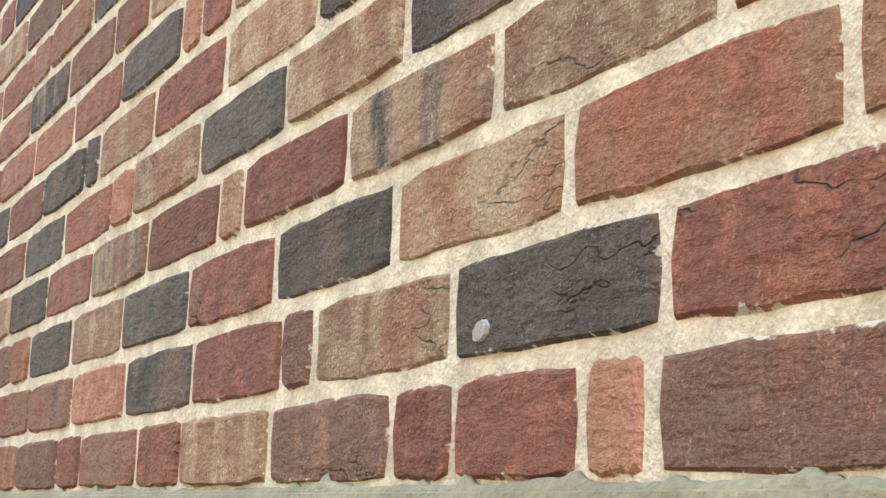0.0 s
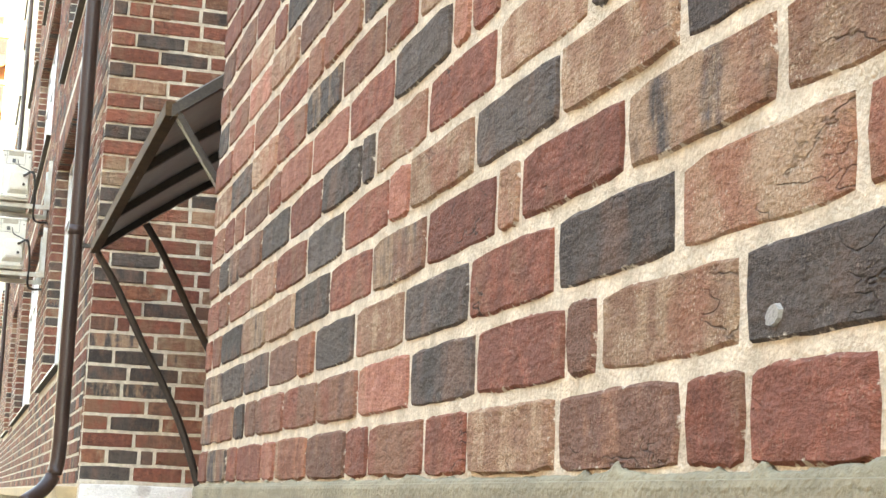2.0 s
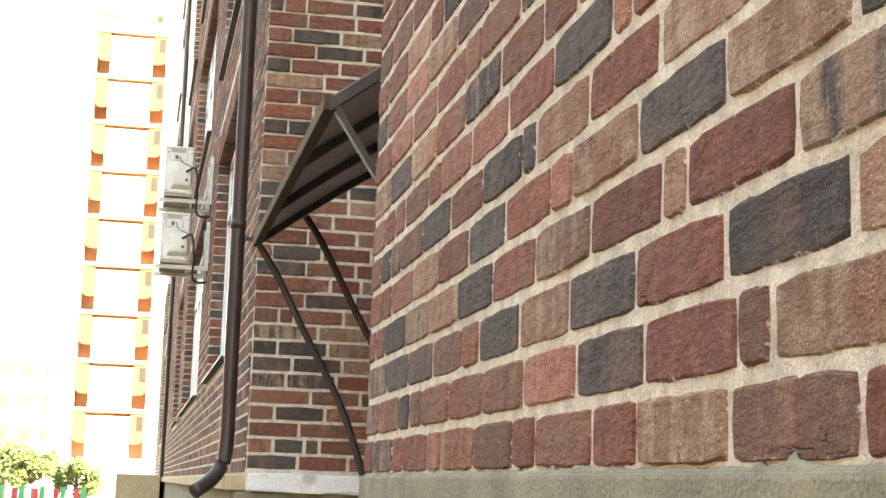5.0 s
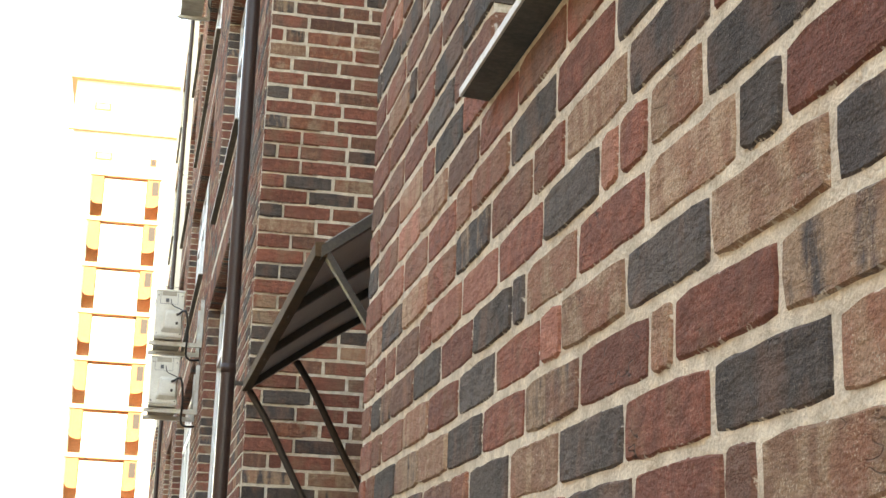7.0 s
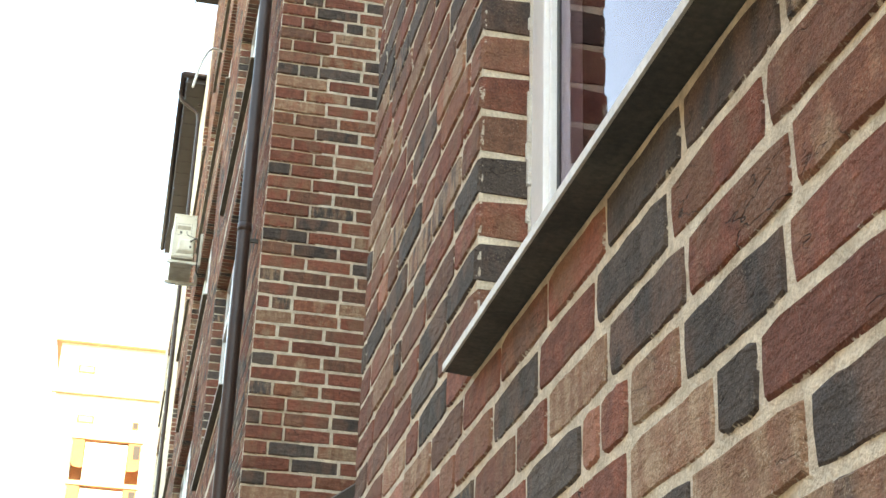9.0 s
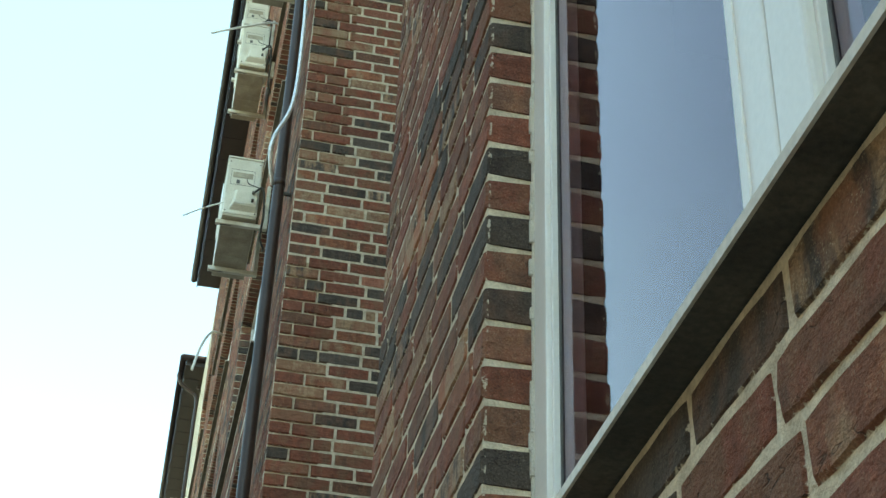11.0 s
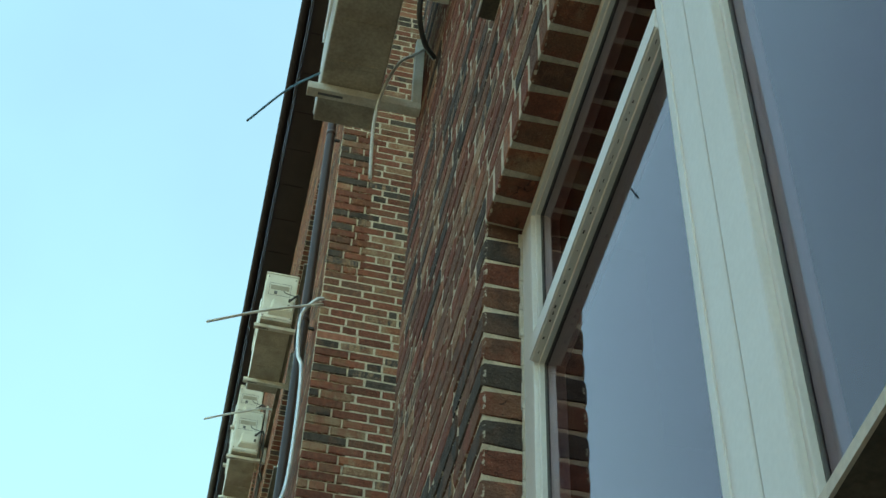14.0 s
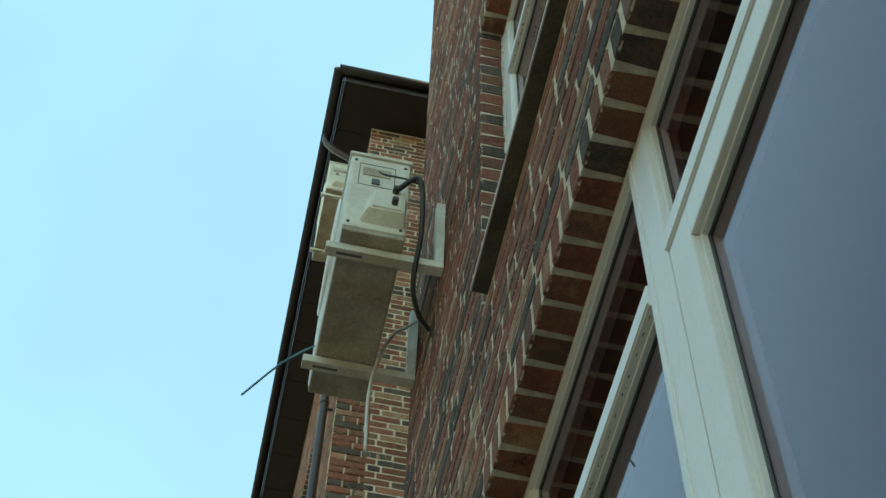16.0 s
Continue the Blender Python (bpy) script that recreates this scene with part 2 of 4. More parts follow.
DARK_WALL = material("sky_blocker_dark", (0.11, 0.085, 0.07), rough=0.9, scale=2, fine=20, vary=0.2, bump=0.3)
ASPHALT = material("yard_concrete", (0.115, 0.10, 0.08), rough=0.9, scale=1.2, fine=40, vary=0.25, bump=0.6, dist=0.01)
PAVING = material("paving", (0.33, 0.31, 0.28), rough=0.9, scale=2, fine=20, vary=0.15, bump=0.4, dist=0.01)
LEAF = material("leaf", (0.11, 0.16, 0.05), rough=0.6, scale=3, vary=0.3, bump=0.1, rand=0.3)
BARK = material("bark", (0.13, 0.09, 0.06), rough=0.9, scale=10, vary=0.3, bump=0.8, dist=0.02)
RED_P = material("red_paint", (0.5, 0.05, 0.05), rough=0.5, scale=3, vary=0.1, bump=0.1)
GREEN_P = material("green_paint", (0.05, 0.3, 0.12), rough=0.5, scale=3, vary=0.1, bump=0.1)
BEIGE = material("beige_render", (0.45, 0.34, 0.2), rough=0.85, scale=3, vary=0.12, bump=0.3)
DARKGLASS = material("dark_window_glass", (0.05, 0.05, 0.055), rough=0.08, scale=1, vary=0.1, bump=0.0, spec=0.6)
GLASS = bpy.data.materials.new("window_glass")
GLASS.use_nodes = True
gn = GLASS.node_tree.nodes
gn.remove(gn["Principled BSDF"])
glaze = gn.new("ShaderNodeBsdfGlass")
glaze.inputs["Color"].default_value = (0.86, 0.785, 0.825, 1)
glaze.inputs["Roughness"].default_value, glaze.inputs["IOR"].default_value = 0.004, 1.46
GLASS.node_tree.links.new(glaze.outputs[0], gn["Material Output"].inputs["Surface"])


# ---- helpers ----
def mesh_ob(name, bm, mat, smooth=False):
    me = bpy.data.meshes.new(name)
    bm.normal_update()
    bm.to_mesh(me)
    bm.free()
    me.materials.append(mat)
    if smooth:
        me.shade_smooth()
    return new(name, me)


def part(name, bm, mat, parent, label="", smooth=False):
    ob = mesh_ob(name, bm, mat, smooth)
    ob.parent = parent
    ob.matrix_parent_inverse = parent.matrix_world.inverted()
    return tagged(ob, label)


def thing(name, at, label, category, group="", kind=""):
    ob = new(name)
    ob.empty_display_size = 0.1
    ob.matrix_world = pose(*at)
    bpy.context.view_layer.update()
    return tagged(ob, label, category, group, kind)


def box(x0, x1, y0, y1, z0, z1, bevel=0.0, bm=None):
    bm = bm or bmesh.new()
    made = bmesh.ops.create_cube(bm, size=1, matrix=Matrix.Translation(((x0 + x1) / 2, (y0 + y1) / 2, (z0 + z1) / 2)) @ Matrix.Diagonal((x1 - x0, y1 - y0, z1 - z0, 1)))
    if bevel:
        edges = list({e for v in made["verts"] for e in v.link_edges})
        bmesh.ops.bevel(bm, geom=edges, offset=bevel, segments=2, affect="EDGES", profile=0.6)
    return bm


def tube(points, r, sides=10, bm=None, r_end=None):
    """A round bar swept along points."""
    bm = bm or bmesh.new()
    pts = [Vector(p) for p in points]
    rings = []
    for i, p in enumerate(pts):
        d = (pts[min(i + 1, len(pts) - 1)] - pts[max(i - 1, 0)]).normalized()
        a = d.cross(Vector((0.31, 0.2, 0.93)) if abs(d.z) < 0.9 else Vector((1, 0, 0))).normalized()
        b = d.cross(a)
        rr = r if r_end is None else r + (r_end - r) * i / (len(pts) - 1)
        rings.append([bm.verts.new(p + rr * (math.cos(2 * math.pi * k / sides) * a + math.sin(2 * math.pi * k / sides) * b)) for k in range(sides)])
    for q, w in zip(rings, rings[1:]):
        for k in range(sides):
            bm.faces.new((q[k], q[(k + 1) % sides], w[(k + 1) % sides], w[k]))
    bm.faces.new(rings[0][::-1])
    bm.faces.new(rings[-1])
    return bm


def curve_points(pts, steps=8):
    """Catmull-Rom through the points."""
    p = [Vector(q) for q in pts]
    p = [2 * p[0] - p[1]] + p + [2 * p[-1] - p[-2]]
    out = []
    for i in range(1, len(p) - 2):
        for s in range(steps):
            t = s / steps
            out.append(0.5 * (2 * p[i] + (p[i + 1] - p[i - 1]) * t + (2 * p[i - 1] - 5 * p[i] + 4 * p[i + 1] - p[i + 2]) * t * t + (3 * p[i] - p[i - 1] - 3 * p[i + 1] + p[i + 2]) * t ** 3))
    return out + [p[-2]]


# ---- plan, in metres ----
Z0 = 1.55            # top of the plinth
COURSE, JOINT, BED = 0.077, 0.0086, 0.0098
STRETCH = 0.240
Y_BACK = -3.0        # where the near wall ends behind the camera
Y_END = 5.46         # far corner of the near wall
Y_FAR = 10.0         # wall across the recess
X_FAR = 0.07         # facade beyond it
X_BACK = 0.95        # back of the recess
EAVE = 17.15
JAMB = 4.300         # far jamb of the windows
W0 = 1.510           # their other jamb
SILL_Z, HEAD_Z = 2.345, Z0 + 34.5 * COURSE
SILL2_Z, HEAD2_Z = 4.975, Z0 + 68.5 * COURSE

# ---- setting ----
ground = mesh_ob("ground", box(-1500, 1500, -1500, 1500, -0.5, 0.0), ASPHALT)
tagged(ground, "pale worn concrete ground of the yard", "ground", kind="structure")
pavement = mesh_ob("pavement", box(-1.6, -0.03, -12, 60, 0.0, 0.13, 0.01), PAVING)
tagged(pavement, "raised concrete pavement along the brick facade", "pavement", kind="structure")


def backing(name, boxes, mat, label):
    bm = bmesh.new()
    for b in boxes:
        box(*b, bm=bm)
    return tagged(mesh_ob(name, bm, mat), label, "wall", kind="structure")


R = 0.0020  # depth of the joints
wall_near = backing("wall_near", [
    (R, 0.36, Y_BACK, Y_END - 0.004, 1.5, SILL_Z - 0.02), (R, 0.36, JAMB + 0.005, Y_END - 0.004, SILL_Z - 0.02, HEAD_Z),
    (R, 0.36, Y_BACK, W0 - 0.010, SILL_Z - 0.02, HEAD_Z), (R, 0.36, Y_BACK, Y_END - 0.004, HEAD_Z + 0.006, SILL2_Z - 0.02),
    (R, 0.36, JAMB + 0.005, Y_END - 0.004, SILL2_Z - 0.02, HEAD2_Z), (R, 0.36, Y_BACK, W0 - 0.010, SILL2_Z - 0.02, HEAD2_Z),
    (R, 0.36, Y_BACK, Y_END - 0.004, HEAD2_Z + 0.006, EAVE), (0.36, X_BACK + 0.3, Y_END - 0.36, Y_END - 0.004, 1.5, EAVE)],
    MORTAR, "mixed red, brown, tan and charcoal brick wall with pale joints")
wall_far = backing("wall_far", [(X_FAR + 0.3, X_BACK + 0.3, Y_FAR + R, Y_FAR + 0.36, 1.5, EAVE)], MORTAR, "brick return wall across the entrance recess")
wall_recess = backing("wall_recess", [(X_BACK, X_BACK + 0.3, Y_END - 0.004, Y_FAR + R, 0.0, EAVE)], MORTAR, "back wall of the entrance recess")
plinth = tagged(mesh_ob("plinth", box(-0.012, 0.36, Y_BACK, Y_END + 0.004, 0.0, Z0 - 0.001, 0.006), CEMENT), "grey cement-rendered plinth under the brick wall", "plinth", kind="structure")
bm = bmesh.new()
rows, y = [], 2.3
while y < Y_END - 0.02:      # uneven cement drawn up over the lowest bricks, high at some of the joints
    up = 0.003 + 0.009 * max(0.0, noise.noise((y * 9, 0, 3))) + 0.018 * max(0.0, noise.noise((y * 31, 7, 0)) - 0.25) + 0.003 * noise.noise((y * 160, 2, 5))
    out = -0.0050 - 0.0015 * noise.noise((y * 60, 1, 1))
    rows.append([bm.verts.new(p) for p in ((-0.010, y, Z0 - 0.010), (out - 0.002, y, Z0), (out, y, Z0 + up * 0.6), (out + 0.0035, y, Z0 + up), (0.004, y, Z0 + up), (0.004, y, Z0 - 0.010))])
    y += 0.006
for a, b in zip(rows, rows[1:]):
    for k in range(6):
        bm.faces.new((a[k], b[k], b[(k + 1) % 6], a[(k + 1) % 6]))
bm.faces.new(rows[0])
bm.faces.new(rows[-1][::-1])
bmesh.ops.recalc_face_normals(bm, faces=bm.faces[:])
tagged(mesh_ob("cement_smear", bm, CEMENT, True), "grey cement smeared over the lowest brick joints", "cement smear", kind="stuff")
tagged(mesh_ob("far_plinth", box(0.02, X_BACK, Y_FAR - 0.02, Y_FAR + 0.3, 0.0, 1.48, 0.01), CEMENT), "grey plinth of the return wall", "plinth", kind="structure")
bm = box(X_FAR + 0.005, X_BACK, Y_FAR - 0.09, Y_FAR + 0.05, 1.485, 1.575, 0.012)
bmesh.ops.subdivide_edges(bm, edges=bm.edges[:], cuts=3, use_grid_fill=True)
for v in bm.verts:
    v.co += Vector((noise.noise(v.co * 9), noise.noise(v.co * 9 + Vector((9, 0, 0))), noise.noise(v.co * 14))) * 0.008
tagged(mesh_ob("stone_ledge", bm, WHITE_STONE), "white limewashed ledge at the foot of the return wall", "ledge", kind="structure")

# unseen wall added across the yard to block light from the low sky
tagged(mesh_ob("sky_blocker_wall", box(-11.6, -11.2, -30, 34, 0, 10.0), DARK_WALL), "plain dark unseen wall, added to keep low sky light off the facade", "wall", kind="structure")

FAC_END = 44.0
WINDOWS_Y = [(12.30, 15.15), (17.20, 22.20), (24.0, 26.85), (31.0, 33.85), (36.5, 39.35)]
FLOORS = [(2.345 + 2.615 * i, 4.207 + 2.615 * i) for i in range(5)]
bx = [(X_FAR + R, X_FAR + 0.3, Y_FAR + R, FAC_END, 1.5, FLOORS[0][0])]
for i, (a, b) in enumerate(FLOORS):
    prev = Y_FAR + R
    for y0, y1 in WINDOWS_Y:
        bx.append((X_FAR + R, X_FAR + 0.3, prev + 0.010, y0 - 0.010, a, b))
        prev = y1
    bx.append((X_FAR + R, X_FAR + 0.3, prev + 0.010, FAC_END, a, b))
    bx.append((X_FAR + R, X_FAR + 0.3, Y_FAR + R, FAC_END, b, FLOORS[i + 1][0] if i < 4 else EAVE))
facade = backing("wall_facade", bx, MORTAR, "long brick facade beyond the recess with rows of windows")
tagged(mesh_ob("facade_plinth", box(0.02, 0.34, Y_FAR + 0.35, FAC_END, 0.0, 1.48, 0.01), CEMENT), "grey plinth of the long facade", "plinth", kind="structure")
tagged(mesh_ob("facade_ledge", box(-0.03, 0.3, Y_FAR + 0.06, FAC_END, 1.485, 1.56, 0.01), BEIGE), "peach-painted ledge along the foot of the facade", "ledge", kind="structure")
bm = box(0.3, 9, Y_BACK, Y_END - 0.3, EAVE + 0.12, EAVE + 0.5)
box(0.3, 9, Y_FAR - 0.3, FAC_END, EAVE + 0.12, EAVE + 0.5, 0, bm)
box(1.0, 9, Y_END - 0.3, Y_FAR - 0.3, EAVE + 0.13, EAVE + 0.49, 0, bm)
tagged(mesh_ob("roof_slab", bm, SOFFIT), "dark roof over the brick building", "roof", kind="structure")
tagged(mesh_ob("wall_behind", box(8.7, 9, Y_BACK, FAC_END, 0, EAVE), PLASTER), "plain rear wall of the building", "wall", kind="structure")


def eave(name, x0, x1, y0, y1, label):
    e = thing(name, (x0, y0, EAVE), label, "eave", kind="structure")
    bm = box(x0, x1, y0, y1, EAVE, EAVE + 0.10, 0.008)
    part("soffit", bm, SOFFIT, e)
    fascia = bmesh.new()
    box(x0 - 0.025, x0 - 0.002, y0 - 0.025, y1, EAVE - 0.03, EAVE + 0.2, 0.004, fascia)
    part("fascia", fascia, SOFFIT, e)
    part("fascia", box(x0, x1, y0 - 0.025, y0 - 0.002, EAVE - 0.03, EAVE + 0.2, 0.004), SOFFIT, e)
    g = bmesh.new()
    tube([(x0 - 0.085, y0 - 0.085, EAVE + 0.12), (x0 - 0.085, y1, EAVE + 0.12)], 0.06, 12, g)
    part("gutter", g, GUTTER, e, smooth=True)
    part("gutter", tube([(x0 - 0.085, y0 - 0.085, EAVE + 0.12), (x1, y0 - 0.085, EAVE + 0.12)], 0.06, 12), GUTTER, e, smooth=True)
    bm = bmesh.new()
    for k in range(1, int((y1 - y0) / 0.6)):
        y = y0 + 0.6 * k
        box(x0 + 0.02, -0.001, y - 0.004, y + 0.004, EAVE - 0.004, EAVE, 0, bm)
    if bm.verts:
        part("board_joint", bm, GUTTER, e)
    return e


eave("eave_far", -0.33, X_BACK + 0.3, Y_FAR - 0.5, 26.7, "dark brown boarded eave with a round gutter")
eave("eave_end", -0.30, 0.3, 29.7, 38.6, "dark brown boarded eave of the farther block")
eave("eave_near", -0.33, X_BACK + 0.3, Y_BACK, 4.5, "dark brown boarded eave above the near wall")


# ---- windows ----
def sill(w, xf, y0, y1, z0, xb):
    """Thin sloping metal sheet with a cream lip; the shade beneath is put into a dark board."""
    def wedge(rows):
        bm = bmesh.new()
        v = [bm.verts.new((x, y, z)) for x, z in rows for y in (y0, y1)]
        n = len(rows)
        for i in range(n):
            k = (i + 1) % n
            bm.faces.new((v[2 * i], v[2 * i + 1], v[2 * k + 1], v[2 * k]))
        bm.faces.new(v[0::2])
        bm.faces.new(v[1::2][::-1])
        bmesh.ops.recalc_face_normals(bm, faces=bm.faces[:])
        return bm
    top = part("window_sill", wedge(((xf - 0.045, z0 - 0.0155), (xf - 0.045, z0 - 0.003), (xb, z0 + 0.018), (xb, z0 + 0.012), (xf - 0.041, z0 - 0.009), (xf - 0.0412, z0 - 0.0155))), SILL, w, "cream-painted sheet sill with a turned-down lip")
    part("sill_board", wedge(((xf - 0.0408, z0 - 0.0150), (xf - 0.0408, z0 - 0.0105), (xb, z0 + 0.010), (xb, z0 - 0.012), (xf - 0.002, z0 - 0.018))), SILL_UNDERSHADE, top, "sill underside, coloured dark in place of its shade")


def window(name, xf, y0, y1, z0, z1, label, sill_end=0.02):
    """White PVC window behind a brick reveal: frame, two mullions, transoms, one casement in the middle light, beads and panes."""
    w = thing(name, (xf, y1, z0), label, "window", kind="structure")
    a, b, g = xf + 0.085, xf + 0.155, xf + 0.108
    fw, hd = 0.078, 0.028
    zt, th = z1 - 0.455, 0.031
    part("window_frame", box(a, b, y0, y1, z1 - hd, z1 - 0.002, 0.003), PVC, w)
    part("window_frame", box(a, b, y0, y1, z0, z0 + 0.06, 0.003), PVC, w)
    part("window_frame", box(a, b, y1 - fw, y1 - 0.004, z0 + 0.06, z1 - hd, 0.004), PVC, w)
    part("window_frame", box(a, b, y0 + 0.004, y0 + fw, z0 + 0.06, z1 - hd, 0.004), PVC, w)
    rs = random.Random(int(z0 * 100))
    bm = bmesh.new()
    z = z0
    while z < z1 - 0.03:        # ragged sealant between brick and frame
        h = rs.uniform(0.02, 0.05)
        box(a - rs.uniform(0.003, 0.009), a + 0.004, y1 - rs.uniform(0.004, 0.010), y1 + 0.001, z, min(z + h, z1 - 0.003), 0.0015, bm)
        z += h
    part("sealant", bm, MORTAR_W, w, "ragged white sealant beside the brick")
    step = (y1 - y0) / 3
    for i in range(3):
        lo = y0 + fw if i == 2 else y1 - step * (i + 1) + 0.052
        hi = y1 - fw if i == 0 else y1 - step * i - 0.052
        if i < 2:
            m = part("mullion", box(a - 0.003, b, lo - 0.104, lo, z0 + 0.06, z1 - hd, 0.005), PVC, w)
            part("mullion_lip", box(a - 0.006, a - 0.0028, lo - 0.03, lo - 0.022, z0 + 0.06, z1 - hd, 0.001), PVC, m)
        tr = part("transom", box(a - 0.006, b, lo, hi, zt - th, zt + th, 0.004), PVC, w)
        part("transom_lip", box(a - 0.009, a - 0.0055, lo, hi, zt - th + 0.004, zt - th + 0.012, 0.001), PVC, tr)
        bm = bmesh.new()
        y = lo + 0.02
        while y < hi - 0.02:        # drain slots and specks of dirt in the underside
            n = rs.uniform(0.003, 0.009)
            box(a - 0.001 + rs.uniform(0, 0.003), a + 0.003, y, y + n, zt - th - 0.0006, zt - th + 0.0005, 0, bm)
            y += rs.uniform(0.012, 0.05)
        part("drain_slots", bm, PVC_SHADE, tr, "dark drain slots")
        for upper, c, d in ((False, z0 + 0.06, zt - th), (True, zt + th, z1 - hd)):
            p, q, front = lo, hi, a + 0.003
            host = w
            if i == 1 and not upper:
                s = 0.090
                fr = bmesh.new()
                box(a - 0.004, b, lo + 0.004, lo + s, c, d - 0.004, 0.005, fr)
                box(a - 0.004, b, hi - s, hi - 0.004, c, d - 0.004, 0.005, fr)
                box(a - 0.004, b, lo + s, hi - s, c, c + s, 0.005, fr)
                box(a - 0.004, b, lo + s, hi - s, d - s, d - 0.004, 0.005, fr)
                host = part("sash", fr, PVC, w, "white casement sash")
                p, q, c, d = lo + s, hi - s, c + s, d - s
            bead, gk = bmesh.new(), bmesh.new()
            for (e0, e1, g0, g1) in ((p, p + 0.009, c, d), (q - 0.009, q, c, d), (p + 0.009, q - 0.009, c, c + 0.009), (p + 0.009, q - 0.009, d - 0.009, d)):
                box(front + 0.006, g + 0.02, e0, e1, g0, g1, 0.002, bead)
            for (e0, e1, g0, g1) in ((p + 0.009, p + 0.012, c + 0.009, d - 0.009), (q - 0.012, q - 0.009, c + 0.009, d - 0.009), (p + 0.012, q - 0.012, c + 0.009, c + 0.012), (p + 0.012, q - 0.012, d - 0.012, d - 0.009)):
                box(g - 0.0035, g + 0.006, e0, e1, g0, g1, 0, gk)
            part("glazing_bead", bead, PVC, host)
            part("gasket", gk, PVC_SHADE, host, "dark rubber gasket")
            pane = part("pane", box(g, g + 0.004, p + 0.010, q - 0.010, c + 0.010, d - 0.010), GLASS, host, "clear glass reflecting the sky")
            pane.visible_shadow = False
    sill(w, xf, y0 - 0.02, y1 + sill_end, z0, a + 0.002)
    return w


def plain_window(name, xf, y0, y1, z0, z1, label, lights=4):
    """Window of the far facade, deep in its reveal."""
    w = thing(name, (xf, y1, z0), label, "window", kind="structure")
    a, b, fw = xf + 0.10, xf + 0.165, 0.06
    part("window_frame", box(a, b, y0, y1, z1 - fw, z1 - 0.003, 0.004), PVC, w)
    part("window_frame", box(a, b, y0, y1, z0, z0 + fw, 0.004), PVC, w)
    part("window_frame", box(a, b, y1 - fw, y1 - 0.002, z0 + fw, z1 - fw, 0.004), PVC, w)
    part("window_frame", box(a, b, y0 + 0.002, y0 + fw, z0 + fw, z1 - fw, 0.004), PVC, w)
    step, zt = (y1 - y0) / lights, z1 - 0.5
    for i in range(lights):
        lo = y0 + fw if i == lights - 1 else y1 - step * (i + 1) + 0.045
        hi = y1 - fw if i == 0 else y1 - step * i - 0.045
        if i < lights - 1:
            part("mullion", box(a - 0.004, b, lo - 0.09, lo, z0 + fw, z1 - fw, 0.006), PVC, w)
        part("transom", box(a - 0.006, b, lo, hi, zt - 0.035, zt + 0.035, 0.006), PVC, w)
        for c, d in ((z0 + fw, zt - 0.035), (zt + 0.035, z1 - fw)):
            part("pane", box(a + 0.02, a + 0.03, lo, hi, c, d), DARKGLASS, w)
    sill(w, xf, y0 - 0.02, y1 + 0.02, z0, a + 0.002)
    return w


window("window_1", 0.0, W0, JAMB, SILL_Z, HEAD_Z, "white plastic window with mullions, set in the near brick wall")
window("window_2", 0.0, W0, JAMB, SILL2_Z, HEAD2_Z, "white plastic window on the floor above", -0.06)
first = plain_window("window_3", X_FAR, WINDOWS_Y[0][0], WINDOWS_Y[0][1], *FLOORS[0], "white plastic window of the long facade with a painted sill")
wide = plain_window("window_4", X_FAR, WINDOWS_Y[1][0], WINDOWS_Y[1][1], *FLOORS[0], "wide white plastic window of the long facade with a painted sill", 5)
count = 5
for k, (y0, y1) in enumerate(WINDOWS_Y):
    for a, b in FLOORS:
        if k > 1 or a > FLOORS[0][0]:
            c = copy_thing(wide if k == 1 else first, pose(X_FAR, y1, a))
            c.name = "window_%d" % count
            count += 1
for i, (a, b) in enumerate(((SILL_Z, HEAD_Z), (SILL2_Z, HEAD2_Z))):    # rooms behind the two windows, their dimness put into the wall colour
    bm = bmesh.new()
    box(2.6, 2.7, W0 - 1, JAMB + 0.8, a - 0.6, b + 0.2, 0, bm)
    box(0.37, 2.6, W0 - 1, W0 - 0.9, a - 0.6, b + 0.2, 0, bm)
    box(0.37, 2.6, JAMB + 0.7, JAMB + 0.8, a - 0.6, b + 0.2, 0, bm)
    tagged(mesh_ob("room_wall", bm, ROOM), "plain room walls behind the window, coloured dark to look unlit", "wall", kind="structure")
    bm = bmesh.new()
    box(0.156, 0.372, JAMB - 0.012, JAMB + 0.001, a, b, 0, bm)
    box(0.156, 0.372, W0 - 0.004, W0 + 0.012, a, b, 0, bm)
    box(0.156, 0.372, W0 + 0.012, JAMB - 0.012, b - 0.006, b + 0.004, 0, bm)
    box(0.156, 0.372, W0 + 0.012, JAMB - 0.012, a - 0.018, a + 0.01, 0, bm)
    tagged(mesh_ob("reveal", bm, ROOM), "reveal inside the window opening, coloured dark like the unlit room", "reveal", kind="structure")
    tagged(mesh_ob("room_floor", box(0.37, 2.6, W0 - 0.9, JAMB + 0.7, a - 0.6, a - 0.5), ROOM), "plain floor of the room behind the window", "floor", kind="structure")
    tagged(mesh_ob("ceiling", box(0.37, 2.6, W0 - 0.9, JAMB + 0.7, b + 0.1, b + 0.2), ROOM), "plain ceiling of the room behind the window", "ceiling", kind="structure")


